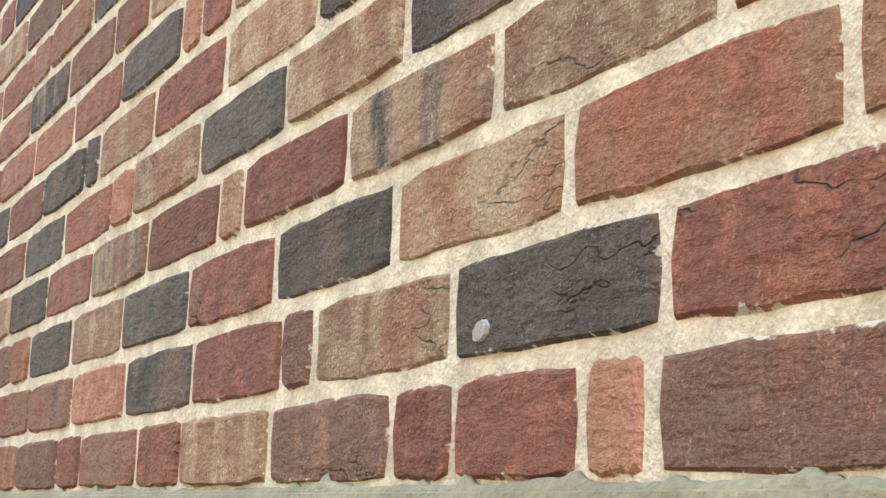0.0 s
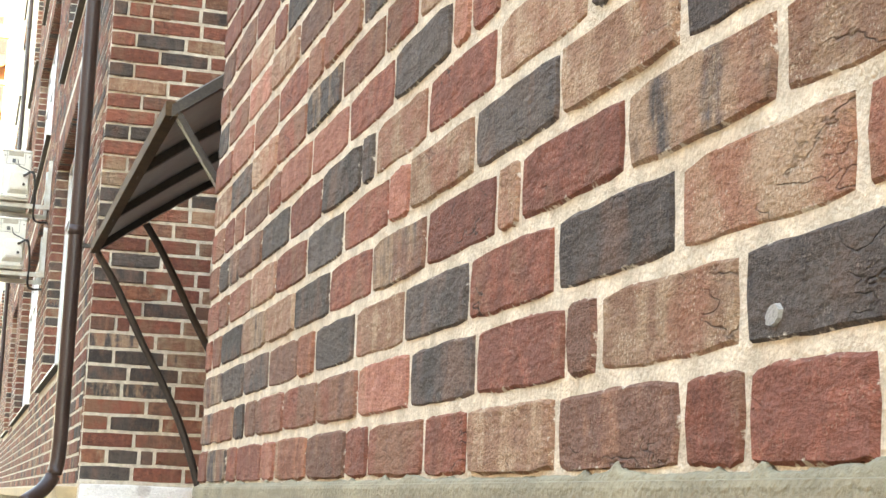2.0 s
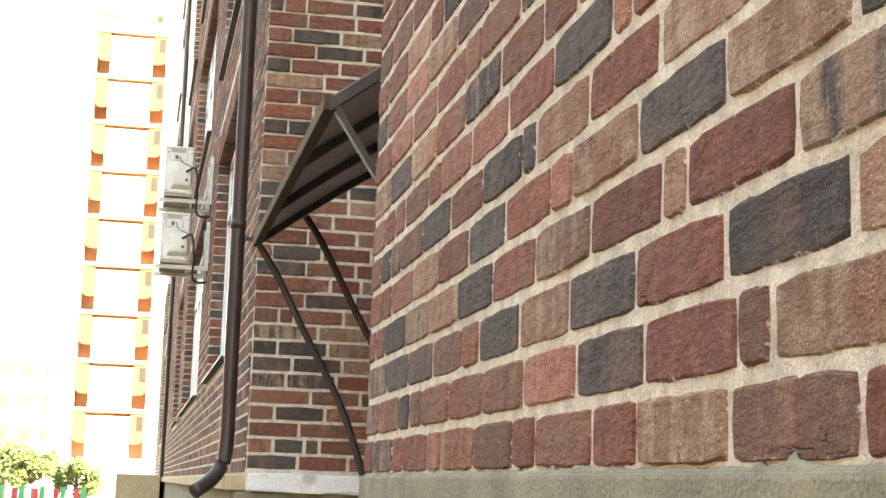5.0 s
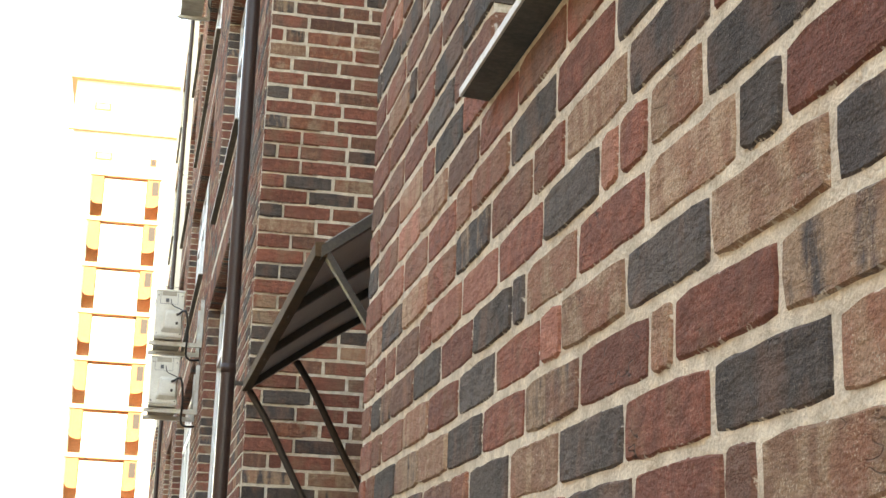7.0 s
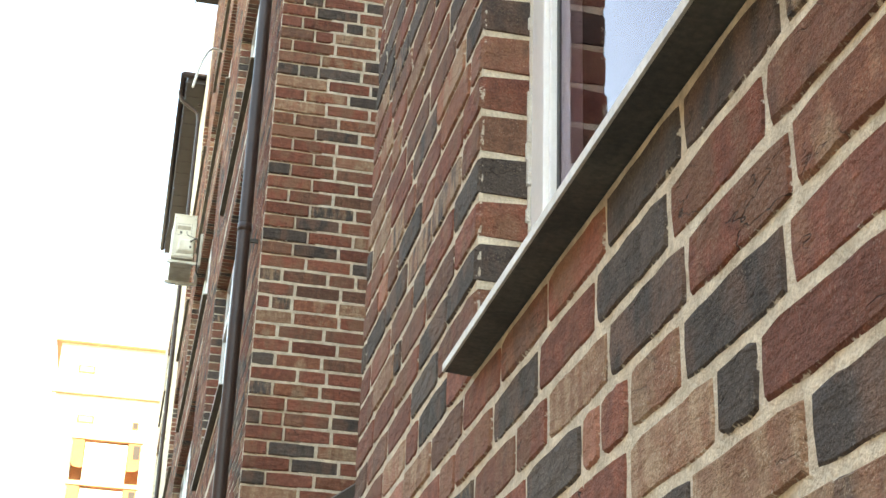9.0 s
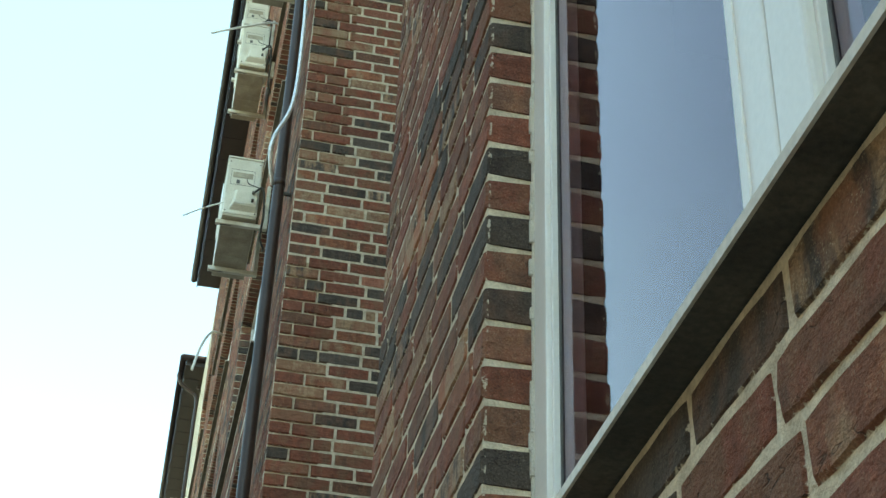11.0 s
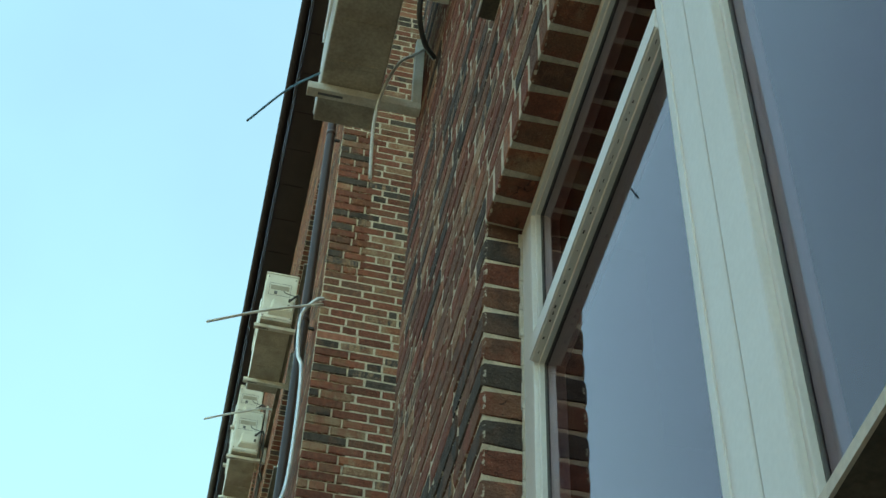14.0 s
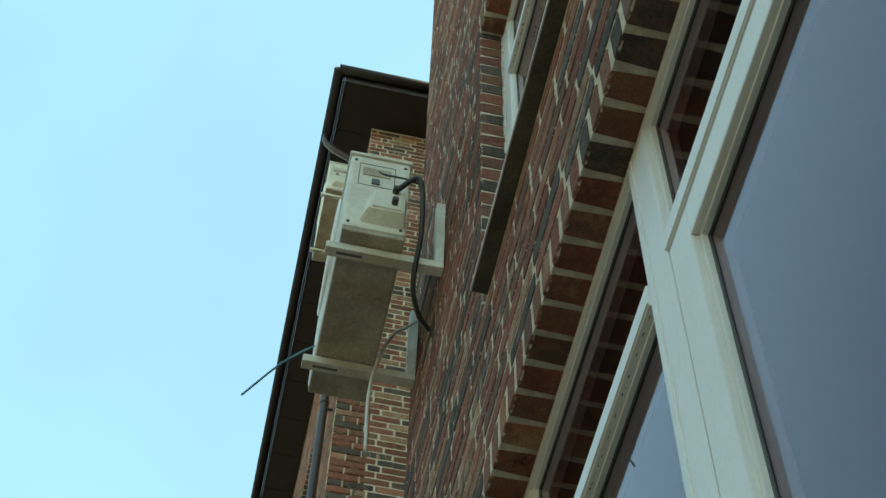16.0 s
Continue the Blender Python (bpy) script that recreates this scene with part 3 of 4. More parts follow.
# ---- air conditioners ----
def air_conditioner(x, y, z, label, w=0.74, d=0.235, h=0.54, gap=0.15):
    """Outdoor unit on two L brackets. (x, y, z): the wall face, the near end, the underside."""
    ac = thing("air_conditioner", (x, y, z), label, "air conditioner", "outdoor units on the facade")
    x0, x1 = x - gap - d, x - gap
    body = part("body", box(x0, x1, y, y + w, z + 0.025, z + h, 0.014), AC_BODY, ac)
    part("base_pan", box(x0 + 0.004, x1 - 0.004, y + 0.005, y + w - 0.005, z, z + 0.025, 0.006), AC_PAN, ac, "stained underside plate")
    for k in range(4):
        yy = y + 0.1 + k * (w - 0.2) / 3
        part("pan_rib", box(x0 + 0.03, x1 - 0.03, yy - 0.012, yy + 0.012, z - 0.006, z + 0.001, 0.002), AC_PAN, ac)
    part("lid", box(x0 - 0.006, x1 + 0.006, y - 0.006, y + w + 0.006, z + h, z + h + 0.018, 0.006), AC_BODY, ac)
    hood = bmesh.new()
    ring = [[hood.verts.new(p) for p in q] for q in (((x0 + 0.055, y + 0.002, z + 0.06), (x1 - 0.005, y + 0.002, z + 0.06), (x1 - 0.005, y + 0.002, z + 0.27), (x0 + 0.085, y + 0.002, z + 0.27)),
                                                    ((x0 + 0.085, y - 0.05, z + 0.10), (x1 - 0.020, y - 0.05, z + 0.10), (x1 - 0.020, y - 0.05, z + 0.235), (x0 + 0.100, y - 0.05, z + 0.235)))]
    for k in range(4):
        hood.faces.new((ring[0][k], ring[0][(k + 1) % 4], ring[1][(k + 1) % 4], ring[1][k]))
    hood.faces.new(ring[1])
    bmesh.ops.recalc_face_normals(hood, faces=hood.faces[:])
    bmesh.ops.bevel(hood, geom=hood.edges[:], offset=0.007, segments=2, affect="EDGES")
    part("service_cover", hood, AC_BODY, ac, "bulging cream cover over the pipe joints")
    seam = bmesh.new()
    for q in ((x0 + 0.035, x1 - 0.055, z + 0.325, z + 0.328), (x0 + 0.035, x1 - 0.055, z + 0.482, z + 0.485), (x0 + 0.035, x0 + 0.038, z + 0.328, z + 0.482), (x1 - 0.058, x1 - 0.055, z + 0.328, z + 0.482)):
        box(q[0], q[1], y - 0.0012, y + 0.002, q[2], q[3], 0, seam)
    part("panel_seam", seam, PVC_SHADE, ac)
    part("label_plate", box(x0 + 0.05, x1 - 0.07, y - 0.003, y + 0.002, z + 0.40, z + 0.455, 0.001), AC_PAN, ac)
    part("grip", box(x0 + 0.085, x0 + 0.115, y - 0.006, y + 0.002, z + 0.34, z + 0.375, 0.002), PVC_SHADE, ac)
    for k in range(2):
        zz = z + 0.14 + 0.08 * k
        part("valve", tube([(x1 - 0.055, y - 0.075, zz), (x1 - 0.055, y - 0.03, zz)], 0.012, 8), IRON, ac)
    cy, cz, r = y + w * 0.42, z + h * 0.52, h * 0.40
    bm = bmesh.new()
    for k in range(6):
        rr = r * (k + 1) / 6
        tube([(x0 - 0.012, cy + rr * math.cos(a * math.pi / 12), cz + rr * math.sin(a * math.pi / 12)) for a in range(25)], 0.004, 5, bm)
    for a in range(8):
        tube([(x0 - 0.012, cy, cz), (x0 - 0.012, cy + r * math.cos(a * math.pi / 4), cz + r * math.sin(a * math.pi / 4))], 0.004, 5, bm)
    part("fan_grille", bm, PVC, ac)
    for xx in (x0 + 0.02, x1 - 0.02):
        for zz in (z + 0.05, z + h - 0.04):
            part("screw", tube([(xx, y - 0.004, zz), (xx, y + 0.002, zz)], 0.006, 6), IRON, ac)
    for yy in (y + 0.075, y + w - 0.16):
        br = bmesh.new()
        box(x0 - 0.04, x - 0.003, yy - 0.02, yy + 0.02, z - 0.046, z - 0.007, 0.004, br)
        box(x - 0.036, x - 0.003, yy - 0.02, yy + 0.02, z - 0.007, z + 0.40, 0.004, br)
        arm = part("bracket", br, BRACKET, ac, "white-painted steel bracket")
        part("bracket_slot", box(x0 + 0.0, x0 + 0.09, yy - 0.005, yy + 0.005, z - 0.0475, z - 0.0455), PVC_SHADE, arm)
    pts = curve_points([(x1 - 0.055, y - 0.06, z + 0.22), (x1 + 0.02, y - 0.11, z + 0.24), (x1 + 0.05, y - 0.02, z + 0.06), (x1 + 0.05, y + 0.1, z - 0.10), (x1 + 0.09, y + 0.2, z - 0.14), (x - 0.012, y + 0.26, z - 0.13)])
    part("hose", tube(pts, 0.010, 8), CABLE_K, ac, "black insulated hose", True)
    pts = curve_points([(x1 - 0.12, y - 0.045, z + 0.36), (x1 - 0.10, y - 0.07, z + 0.30), (x1 - 0.02, y - 0.09, z + 0.26), (x1 + 0.03, y - 0.1, z + 0.22)])
    part("wire", tube(pts, 0.004, 6), CABLE_K, ac, smooth=True)
    return ac


unit = air_conditioner(0.0, 4.795, 6.09, "cream outdoor air conditioner on white brackets on the near wall", 0.722, 0.225)
far_unit = air_conditioner(X_FAR, 12.6, 8.92, "cream outdoor air conditioner with a stained underside on the facade", 0.95, 0.29, 0.60, 0.10)
for y, z in ((11.75, 11.40), (15.0, 12.62), (16.2, 14.1), (20.6, 9.4), (10.3, 16.12)):
    copy_thing(far_unit, pose(X_FAR, y, z))
small_unit = air_conditioner(X_FAR, 16.0, 4.06, "small cream outdoor air conditioner on white brackets on the facade", 0.75, 0.25, 0.44, 0.19)
copy_thing(small_unit, pose(X_FAR, 16.0, 3.45))


def cable(name, pts, r, mat, label, group="", r_end=None):
    ob = mesh_ob(name, tube(curve_points(pts), r, 8, None, r_end), mat, True)
    return tagged(ob, label, "cable", group)


cable("drain_hose", [(0.0, 5.32, 6.42), (-0.05, 5.31, 6.33), (-0.10, 5.30, 6.25), (-0.148, 5.30, 6.07), (-0.17, 5.30, 5.86), (-0.163, 5.30, 5.55)], 0.006, CABLE_W, "pale thin drain hose hanging under the air conditioner")
part("drain_hose", tube(curve_points([(-0.30, 5.40, 6.30), (-0.384, 5.40, 6.22), (-0.487, 5.40, 6.08), (-0.60, 5.40, 5.86)]), 0.004, 8), HOSE_BLUE, unit, "thin blue-grey drain hose", True)
cable("foil_pipe", [(0.09, Y_FAR - 0.02, 9.91), (0.03, Y_FAR - 0.03, 9.87), (-0.056, Y_FAR + 0.02, 9.73), (-0.04, Y_FAR + 0.05, 9.38), (0.0, Y_FAR + 0.05, 9.22), (0.015, Y_FAR + 0.05, 8.68), (0.0, Y_FAR + 0.05, 8.11), (-0.096, Y_FAR + 0.05, 7.80), (-0.104, Y_FAR + 0.08, 7.64), (-0.06, Y_FAR + 0.2, 7.52)], 0.014, FOIL, "silver foil-wrapped pipe sagging down the corner")
cable("drain_tube", [(0.09, Y_FAR - 0.005, 9.87), (-0.3, Y_FAR - 0.08, 9.63), (-0.72, Y_FAR - 0.15, 9.325)], 0.010, CABLE_W, "pale drain tube sticking out from the corner")
cable("drain_tube", [(0.065, 15.1, 13.4), (-0.08, 15.0, 13.29), (-0.4, 15.0, 13.14), (-0.67, 15.0, 13.0)], 0.012, CABLE_W, "pale drain tube sticking out from the facade")
cable("drain_tube", [(-0.30, 12.62, 9.07), (-0.5, 12.6, 8.94), (-0.627, 12.6, 8.85)], 0.006, CABLE_W, "thin drain tube sticking out from an air conditioner")
cable("loose_cable", [(0.065, 20.2, 12.3), (-0.1, 20.0, 12.2), (-0.22, 19.7, 11.8), (-0.3, 19.3, 11.2)], 0.018, CABLE_W, "white loose cable hanging from the facade")


# ---- downpipes ----
def downpipe(x, y, z0, z1, label, r=0.038):
    p = thing("downpipe", (x, y, z0), label, "downpipe", "downpipes of the facade")
    neck = curve_points([(-0.415, y, z1 + 0.02), (-0.415, y, z1 - 0.10), (-0.33, y, z1 - 0.26), (x - 0.06, y, z1 - 0.46), (x, y, z1 - 0.62)], 5)
    pts = neck + [(x, y, z1 - 0.9), (x, y, z0 + 0.25)] + curve_points([(x, y, z0 + 0.24), (x - 0.01, y - 0.01, z0 + 0.10), (x - 0.06, y - 0.05, z0 + 0.0), (x - 0.16, y - 0.12, z0 - 0.08)], 5)
    part("pipe", tube(pts, r, 16), PIPE, p, smooth=True)
    for k in range(7):
        z = z0 + 1.3 + k * 2.35
        if z < z1 - 0.3:
            part("collar", tube([(x, y, z), (x, y, z + 0.05)], r + 0.0035, 16), PIPE, p, smooth=True)
            part("clip", box(x, X_FAR - 0.003, y - 0.01, y + 0.01, z - 0.06, z - 0.04), IRON, p)
    return p


downpipe(-0.017, Y_FAR + 0.25, 1.55, EAVE + 0.06, "dark brown round downpipe at the corner of the facade")
downpipe(0.01, 30.2, 1.5, EAVE + 0.06, "dark brown round downpipe farther along the facade")

# ---- canopy in the recess ----
can = thing("canopy", (X_BACK, 7.75, 3.2), "smoky sheet door canopy with brown bars and curved brackets", "canopy")
CY0, CY1, CZ = 6.43, 9.03, 2.60
SL = 0.76


def slope(x):
    return CZ + SL * x - 0.12 * x * x


part("front_bar", box(-0.018, 0.018, CY0 - 0.02, CY1 + 0.02, CZ - 0.022, CZ + 0.022, 0.003), WOOD, can, "brown front bar")
for y in (CY0, CY0 + 0.87, CY0 + 1.74, CY1):
    bm = bmesh.new()
    pts = [(x, slope(x)) for x in (0.0, 0.2, 0.4, 0.6, 0.8, X_BACK - 0.004)]
    for (xa, za), (xb, zb) in zip(pts, pts[1:]):
        q = []
        for yy in (y - 0.022, y + 0.022):
            q += [bm.verts.new((xa, yy, za - 0.024)), bm.verts.new((xb, yy, zb - 0.024)), bm.verts.new((xb, yy, zb + 0.012)), bm.verts.new((xa, yy, za + 0.012))]
        for f in ((0, 1, 2, 3), (7, 6, 5, 4), (0, 4, 5, 1), (3, 2, 6, 7), (0, 3, 7, 4), (1, 5, 6, 2)):
            bm.faces.new([q[i] for i in f])
    part("rafter", bm, IRON, can)
bm = bmesh.new()
rows = []
for x in (0.0, 0.2, 0.4, 0.6, 0.8, X_BACK - 0.004):
    rows.append([bm.verts.new((x, y, slope(x) + dz)) for dz in (0.014, 0.02) for y in (CY0, CY1)])
for a, b in zip(rows, rows[1:]):
    bm.faces.new((a[0], b[0], b[1], a[1]))
    bm.faces.new((a[2], a[3], b[3], b[2]))
    bm.faces.new((a[0], a[2], b[2], b[0]))
    bm.faces.new((a[1], b[1], b[3], a[3]))
part("sheet", bm, POLY, can, "smoky translucent roof sheet")
for xs in (0.012, 0.215):
    drop = ((0, -0.03), (0.09, -0.17), (0.23, -0.43), (0.395, -0.73), (0.51, -1.04), (0.62, -1.40))
    pts = curve_points([(xs + dx, CY1, slope(xs) + dz) for dx, dz in drop] + [(X_BACK - 0.004, CY1, slope(xs) - 2.0)])
    part("bracket", tube(pts, 0.017, 8), IRON, can, "curved iron bracket", True)
bm = bmesh.new()
for q, w in (((0.0, 2.615), (X_BACK - 0.004, 1.18)), ((0.26, slope(0.26) - 0.03), (X_BACK - 0.004, 1.75))):
    v = [bm.verts.new((x + dx, CY0 + dy, z)) for x, z in (q, w) for dx, dy in ((-0.008, -0.016), (0.014, -0.016), (0.014, 0.016), (-0.008, 0.016))]
    for k in range(4):
        bm.faces.new((v[k], v[(k + 1) % 4], v[4 + (k + 1) % 4], v[4 + k]))
    bm.faces.new(v[3::-1])
    bm.faces.new(v[4:])
bmesh.ops.recalc_face_normals(bm, faces=bm.faces[:])
part("bracket", bm, IRON, can, "straight flat iron struts")
part("wall_bar", box(X_BACK - 0.03, X_BACK - 0.002, CY0, CY1, slope(X_BACK) - 0.03, slope(X_BACK) + 0.02, 0.003), IRON, can)

# ---- distance ----
YB = 92.0
blk = thing("apartment_building", (-2, YB, 0), "tall cream apartment block with orange balconies in the sun", "building")
BX0, BX1, FL, ROOF = -4.05, -0.05, 2.79, 33.4
part("wall", box(-5.45, BX0, YB, YB + 10, 0, ROOF), PLASTER, blk)
part("wall", box(BX1, 9.0, YB, YB + 10, 0, ROOF), PLASTER, blk)
part("wall", box(BX0, BX1, YB, YB + 10, 27.75, ROOF), PLASTER, blk)
part("roof", box(-5.8, 9.3, YB - 0.5, YB + 10.4, ROOF, ROOF + 0.35, 0.03), ORANGE, blk)
part("cornice", box(-5.7, 9.2, YB - 0.35, YB + 0.003, 30.2, 30.55, 0.03), ORANGE, blk)
for k in range(9):
    zb = 27.5 - FL * k      # underside of the slab over a balcony
    part("loggia", box(BX0, BX1, YB + 1.5, YB + 1.8, zb - FL + 0.25, zb), ORANGE, blk, "orange rear wall of a balcony")
    part("slab", box(BX0 - 0.1, BX1 + 0.1, YB - 0.25, YB + 1.5, zb, zb + 0.25, 0.02), ORANGE, blk)
    part("parapet", box(BX0 + 0.75, BX1 - 0.8, YB - 0.22, YB - 0.08, zb - FL + 0.25, zb - 0.2, 0.02), PLASTER, blk)
    for x0, x1, right in ((BX0, BX0 + 0.7, False), (BX1 - 0.75, BX1, True)):
        top, low, ro = zb - 0.02, zb - 1.75, 0.4
        arc = [(ro * math.sin(q * math.pi / 10), ro * math.cos(q * math.pi / 10)) for q in range(6)]
        line = [(x0, top), (x1, top)] + ([(x1 - ro + cx, low + ro - cz) for cz, cx in arc] + [(x0, low)] if right else [(x1, low)] + [(x0 + ro - cx, low + ro - cz) for cx, cz in arc])
        bm = bmesh.new()
        front, back = [[bm.verts.new((x, yy, z)) for x, z in line] for yy in (YB - 0.2, YB - 0.1)]
        bm.faces.new(front)
        bm.faces.new(back[::-1])
        for q in range(len(line)):
            bm.faces.new((front[q], back[q], back[(q + 1) % len(line)], front[(q + 1) % len(line)]))
        bmesh.ops.recalc_face_normals(bm, faces=bm.faces[:])
        # flat panel whose deep orange stands for the shade in the side opening
        side = part("balcony_side", bm, ORANGE_DEEP, blk, "side opening of a balcony, its orange shade put into the colour")
        if right:
            # dark plate for the opening's dark inner part
            part("balcony_opening", box(x0 + 0.3, x1 - 0.08, YB - 0.21, YB - 0.203, zb - 1.0, zb - 0.15), IRON, side)
for z, x in ((28.5, -4.0), (31.6, -4.3)):
    wnd = part("window", box(x, x + 1.0, YB - 0.03, YB + 0.02, z, z + 0.5, 0.01), ORANGE_DEEP, blk)
    part("pane", box(x + 0.12, x + 0.88, YB - 0.04, YB - 0.031, z + 0.1, z + 0.4), ORANGE, wnd)
small = part("window", box(-0.75, -0.35, YB - 0.03, YB + 0.02, 28.35, 28.85, 0.01), ORANGE_DEEP, blk)
part("pane", box(-0.68, -0.42, YB - 0.04, YB - 0.031, 28.42, 28.78), IRON, small)


def tree(x, y, h, seed):
    rnd = random.Random(seed)
    t = thing("tree", (x, y, 0), "leafy green tree beyond the yard", "tree")
    bm = tube([(x, y, -0.05), (x + 0.05, y, h * 0.3), (x - 0.03, y, h * 0.6), (x, y, h * 0.9)], 0.14, 8, None, 0.03)
    tips = []
    for k in range(9):
        a, z = rnd.uniform(0, 6.28), h * rnd.uniform(0.35, 0.8)
        e = (x + math.cos(a) * h * 0.28, y + math.sin(a) * h * 0.28, z + h * 0.2)
        tube([(x, y, z), ((x + e[0]) / 2, (y + e[1]) / 2, z + h * 0.07), e], 0.05, 6, bm, 0.01)
        tips.append(e)
    part("trunk", bm, BARK, t)
    verts, faces = [], []
    for e in tips + [(x, y, h * 0.92)]:
        for _ in range(260):
            d = Vector((rnd.gauss(0, 1), rnd.gauss(0, 1), rnd.gauss(0, 0.8)))
            c = Vector(e) + d * h * 0.075
            u = Vector((rnd.gauss(0, 1), rnd.gauss(0, 1), rnd.gauss(0, 1))).normalized() * 0.09
            v = u.orthogonal().normalized() * 0.05
            i = len(verts)
            verts += [c - u, c + v, c + u, c - v]
            faces.append((i, i + 1, i + 2, i + 3))
    me = bpy.data.meshes.new("crown")
    me.from_pydata(verts, [], faces)
    me.materials.append(LEAF)
    c = new("crown", me)
    c.parent = t
    c.matrix_parent_inverse = t.matrix_world.inverted()
    tagged(c, kind="stuff")


tree(-4.1, 60, 2.3, 3)
tree(-5.3, 63, 2.6, 4)
tree(-2.4, 58, 1.9, 5)
fence = thing("fence", (-4, 50, 0), "low painted yard fence with red and green boards", "fence")
for k in range(26):
    part("board", box(-7 + 0.2 * k, -6.84 + 0.2 * k, 50, 50.03, 0.003, 1.15 + 0.06 * (k % 3), 0.005), (RED_P, GREEN_P, PVC)[k % 3], fence)
part("rail", box(-7.05, -1.7, 50.032, 50.08, 0.5, 0.58), IRON, fence)
tagged(mesh_ob("annex", box(-0.75, -0.05, 27.6, 33, 0, 1.6, 0.02), BEIGE), "low beige rendered annex beside the facade", "annex", kind="structure")
block = thing("house", (-9, 150, 0), "distant pale apartment block", "building")
part("wall", box(-16, -7.5, 150, 165, 0, 13), PLASTER, block)
for k in range(4):
    for j in range(4):
        part("window", box(-15.2 + 2 * j, -14.2 + 2 * j, 149.96, 150.01, 1.6 + 3 * k, 3.0 + 3 * k, 0.02), DARKGLASS, block)

# ---- spots of paint on the bricks ----
def spot(y, z, r, k):
    rnd = random.Random(k)
    bm = bmesh.new()
    ring = [[bm.verts.new((x, y + r * s * f * math.cos(a), z + r * s * 0.9 * f * math.sin(a))) for a, f in ((2 * math.pi * i / 9, 1 + 0.2 * math.sin(5 * i + k)) for i in range(9))] for x, s in ((-0.0049, 0.93), (-0.001, 1.0))]
    bm.faces.new(ring[0])
    for i in range(9):
        bm.faces.new((ring[0][i], ring[1][i], ring[1][(i + 1) % 9], ring[0][(i + 1) % 9]))
    bmesh.ops.recalc_face_normals(bm, faces=bm.faces[:])
    part("paint_spot", bm, GREY_PAINT, wall_near, "spot of pale grey paint")


for k, (y, z, r) in enumerate(((3.033, 1.649, 0.0085),)):
    spot(y, z, r, k)

# ---- bricks ----
rb = random.Random(11)


def brick_data(w, h, d, r, fine, proud=0.003):
    """Points and faces of one brick: u along, depth inwards, z up, from its lower corner. The front is uneven and its edges worn."""
    nu, nz = (6, 2) if fine else (2, 1)
    bev = 0.0045
    pts, fc = [], []
    tilt = r.uniform(-0.0006, 0.0006)
    out = r.uniform(0.0003, proud)
    us = [bev + (w - 2 * bev) * i / nu for i in range(nu + 1)]
    zs = [bev + (h - 2 * bev) * i / nz for i in range(nz + 1)]
    j = 0.0021 if fine else 0.0018
    for z in zs:
        for u in us:
            cu = 0.003 * ((u == us[0]) - (u == us[-1])) if z in (zs[0], zs[-1]) else 0.0      # rounded corners
            cz = 0.0025 * ((z == zs[0]) - (z == zs[-1])) if u in (us[0], us[-1]) else 0.0
            pts.append((u + cu + r.uniform(-j, j), -out + tilt * u / w + r.uniform(-j, j) * 0.35, z + cz + r.uniform(-j, j)))
    idx = lambda a, b: b * (nu + 1) + a
    for b in range(nz):
        for a in range(nu):
            fc.append((idx(a, b), idx(a + 1, b), idx(a + 1, b + 1), idx(a, b + 1)))
    ring = [idx(a, 0) for a in range(nu + 1)] + [idx(nu, b) for b in range(1, nz + 1)] + [idx(a, nz) for a in range(nu - 1, -1, -1)] + [idx(0, b) for b in range(nz - 1, 0, -1)]
    lo = len(pts)
    for i in ring:
        u, _, z = pts[i]
        ia, ib = i % (nu + 1), i // (nu + 1)
        corner = ia in (0, nu) and ib in (0, nz)
        uu = 0.0 if ia == 0 else w if ia == nu else u
        zz = 0.0 if ib == 0 else h if ib == nz else z
        if corner:
            uu, zz = uu + (0.003 if ia == 0 else -0.003), zz + (0.003 if ib == 0 else -0.003)
        pts.append((uu + r.uniform(-1, 1) * 0.0018, bev * 0.9 + r.uniform(-0.0008, 0.0008), zz + r.uniform(-1, 1) * 0.0016))
    n = len(ring)
    for k in range(n):
        fc.append((ring[(k + 1) % n], ring[k], lo + k, lo + (k + 1) % n))
    bk = len(pts)
    pts += [(0, d, 0), (w, d, 0), (w, d, h), (0, d, h)]
    cor = [lo, lo + nu, lo + nu + nz, lo + 2 * nu + nz]
    side = [list(range(lo, lo + nu + 1)), list(range(lo + nu, lo + nu + nz + 1)), list(range(lo + nu + nz, lo + 2 * nu + nz + 1)), list(range(lo + 2 * nu + nz, lo + n)) + [lo]]
    for k in range(4):
        fc.append(tuple(side[k][::-1] + [bk + k, bk + (k + 1) % 4]))
    return pts, fc


COLOURS, CALM = (35, 8, 18, 2, 8, 7, 22), (34, 10, 24, 3, 12, 8, 9)


def course_pieces(u0, u1, k, r, full=STRETCH, shares=COLOURS):
    """Lengths and colours of a course between u0 and u1, in loose stretcher bond with cut pieces."""
    out, u = [], u0
    first = (0.5 if k % 2 else 1.0) * full + r.choice((0, 0, 0, 0.05, -0.05))
    while u < u1 - 0.02:
        w = first if u == u0 else full
        if u != u0 and r.random() < 0.16:
            w = r.choice((0.075, 0.118, 0.118, 0.16))
        if u1 - (u + w) < 0.05:
            w = u1 - u
        out.append((u, w, r.choices("robptgk", shares)[0]))
        u += w
    return out


LEN = {"S": STRETCH, "q": 0.068, "h": 0.096, "m": 0.153}
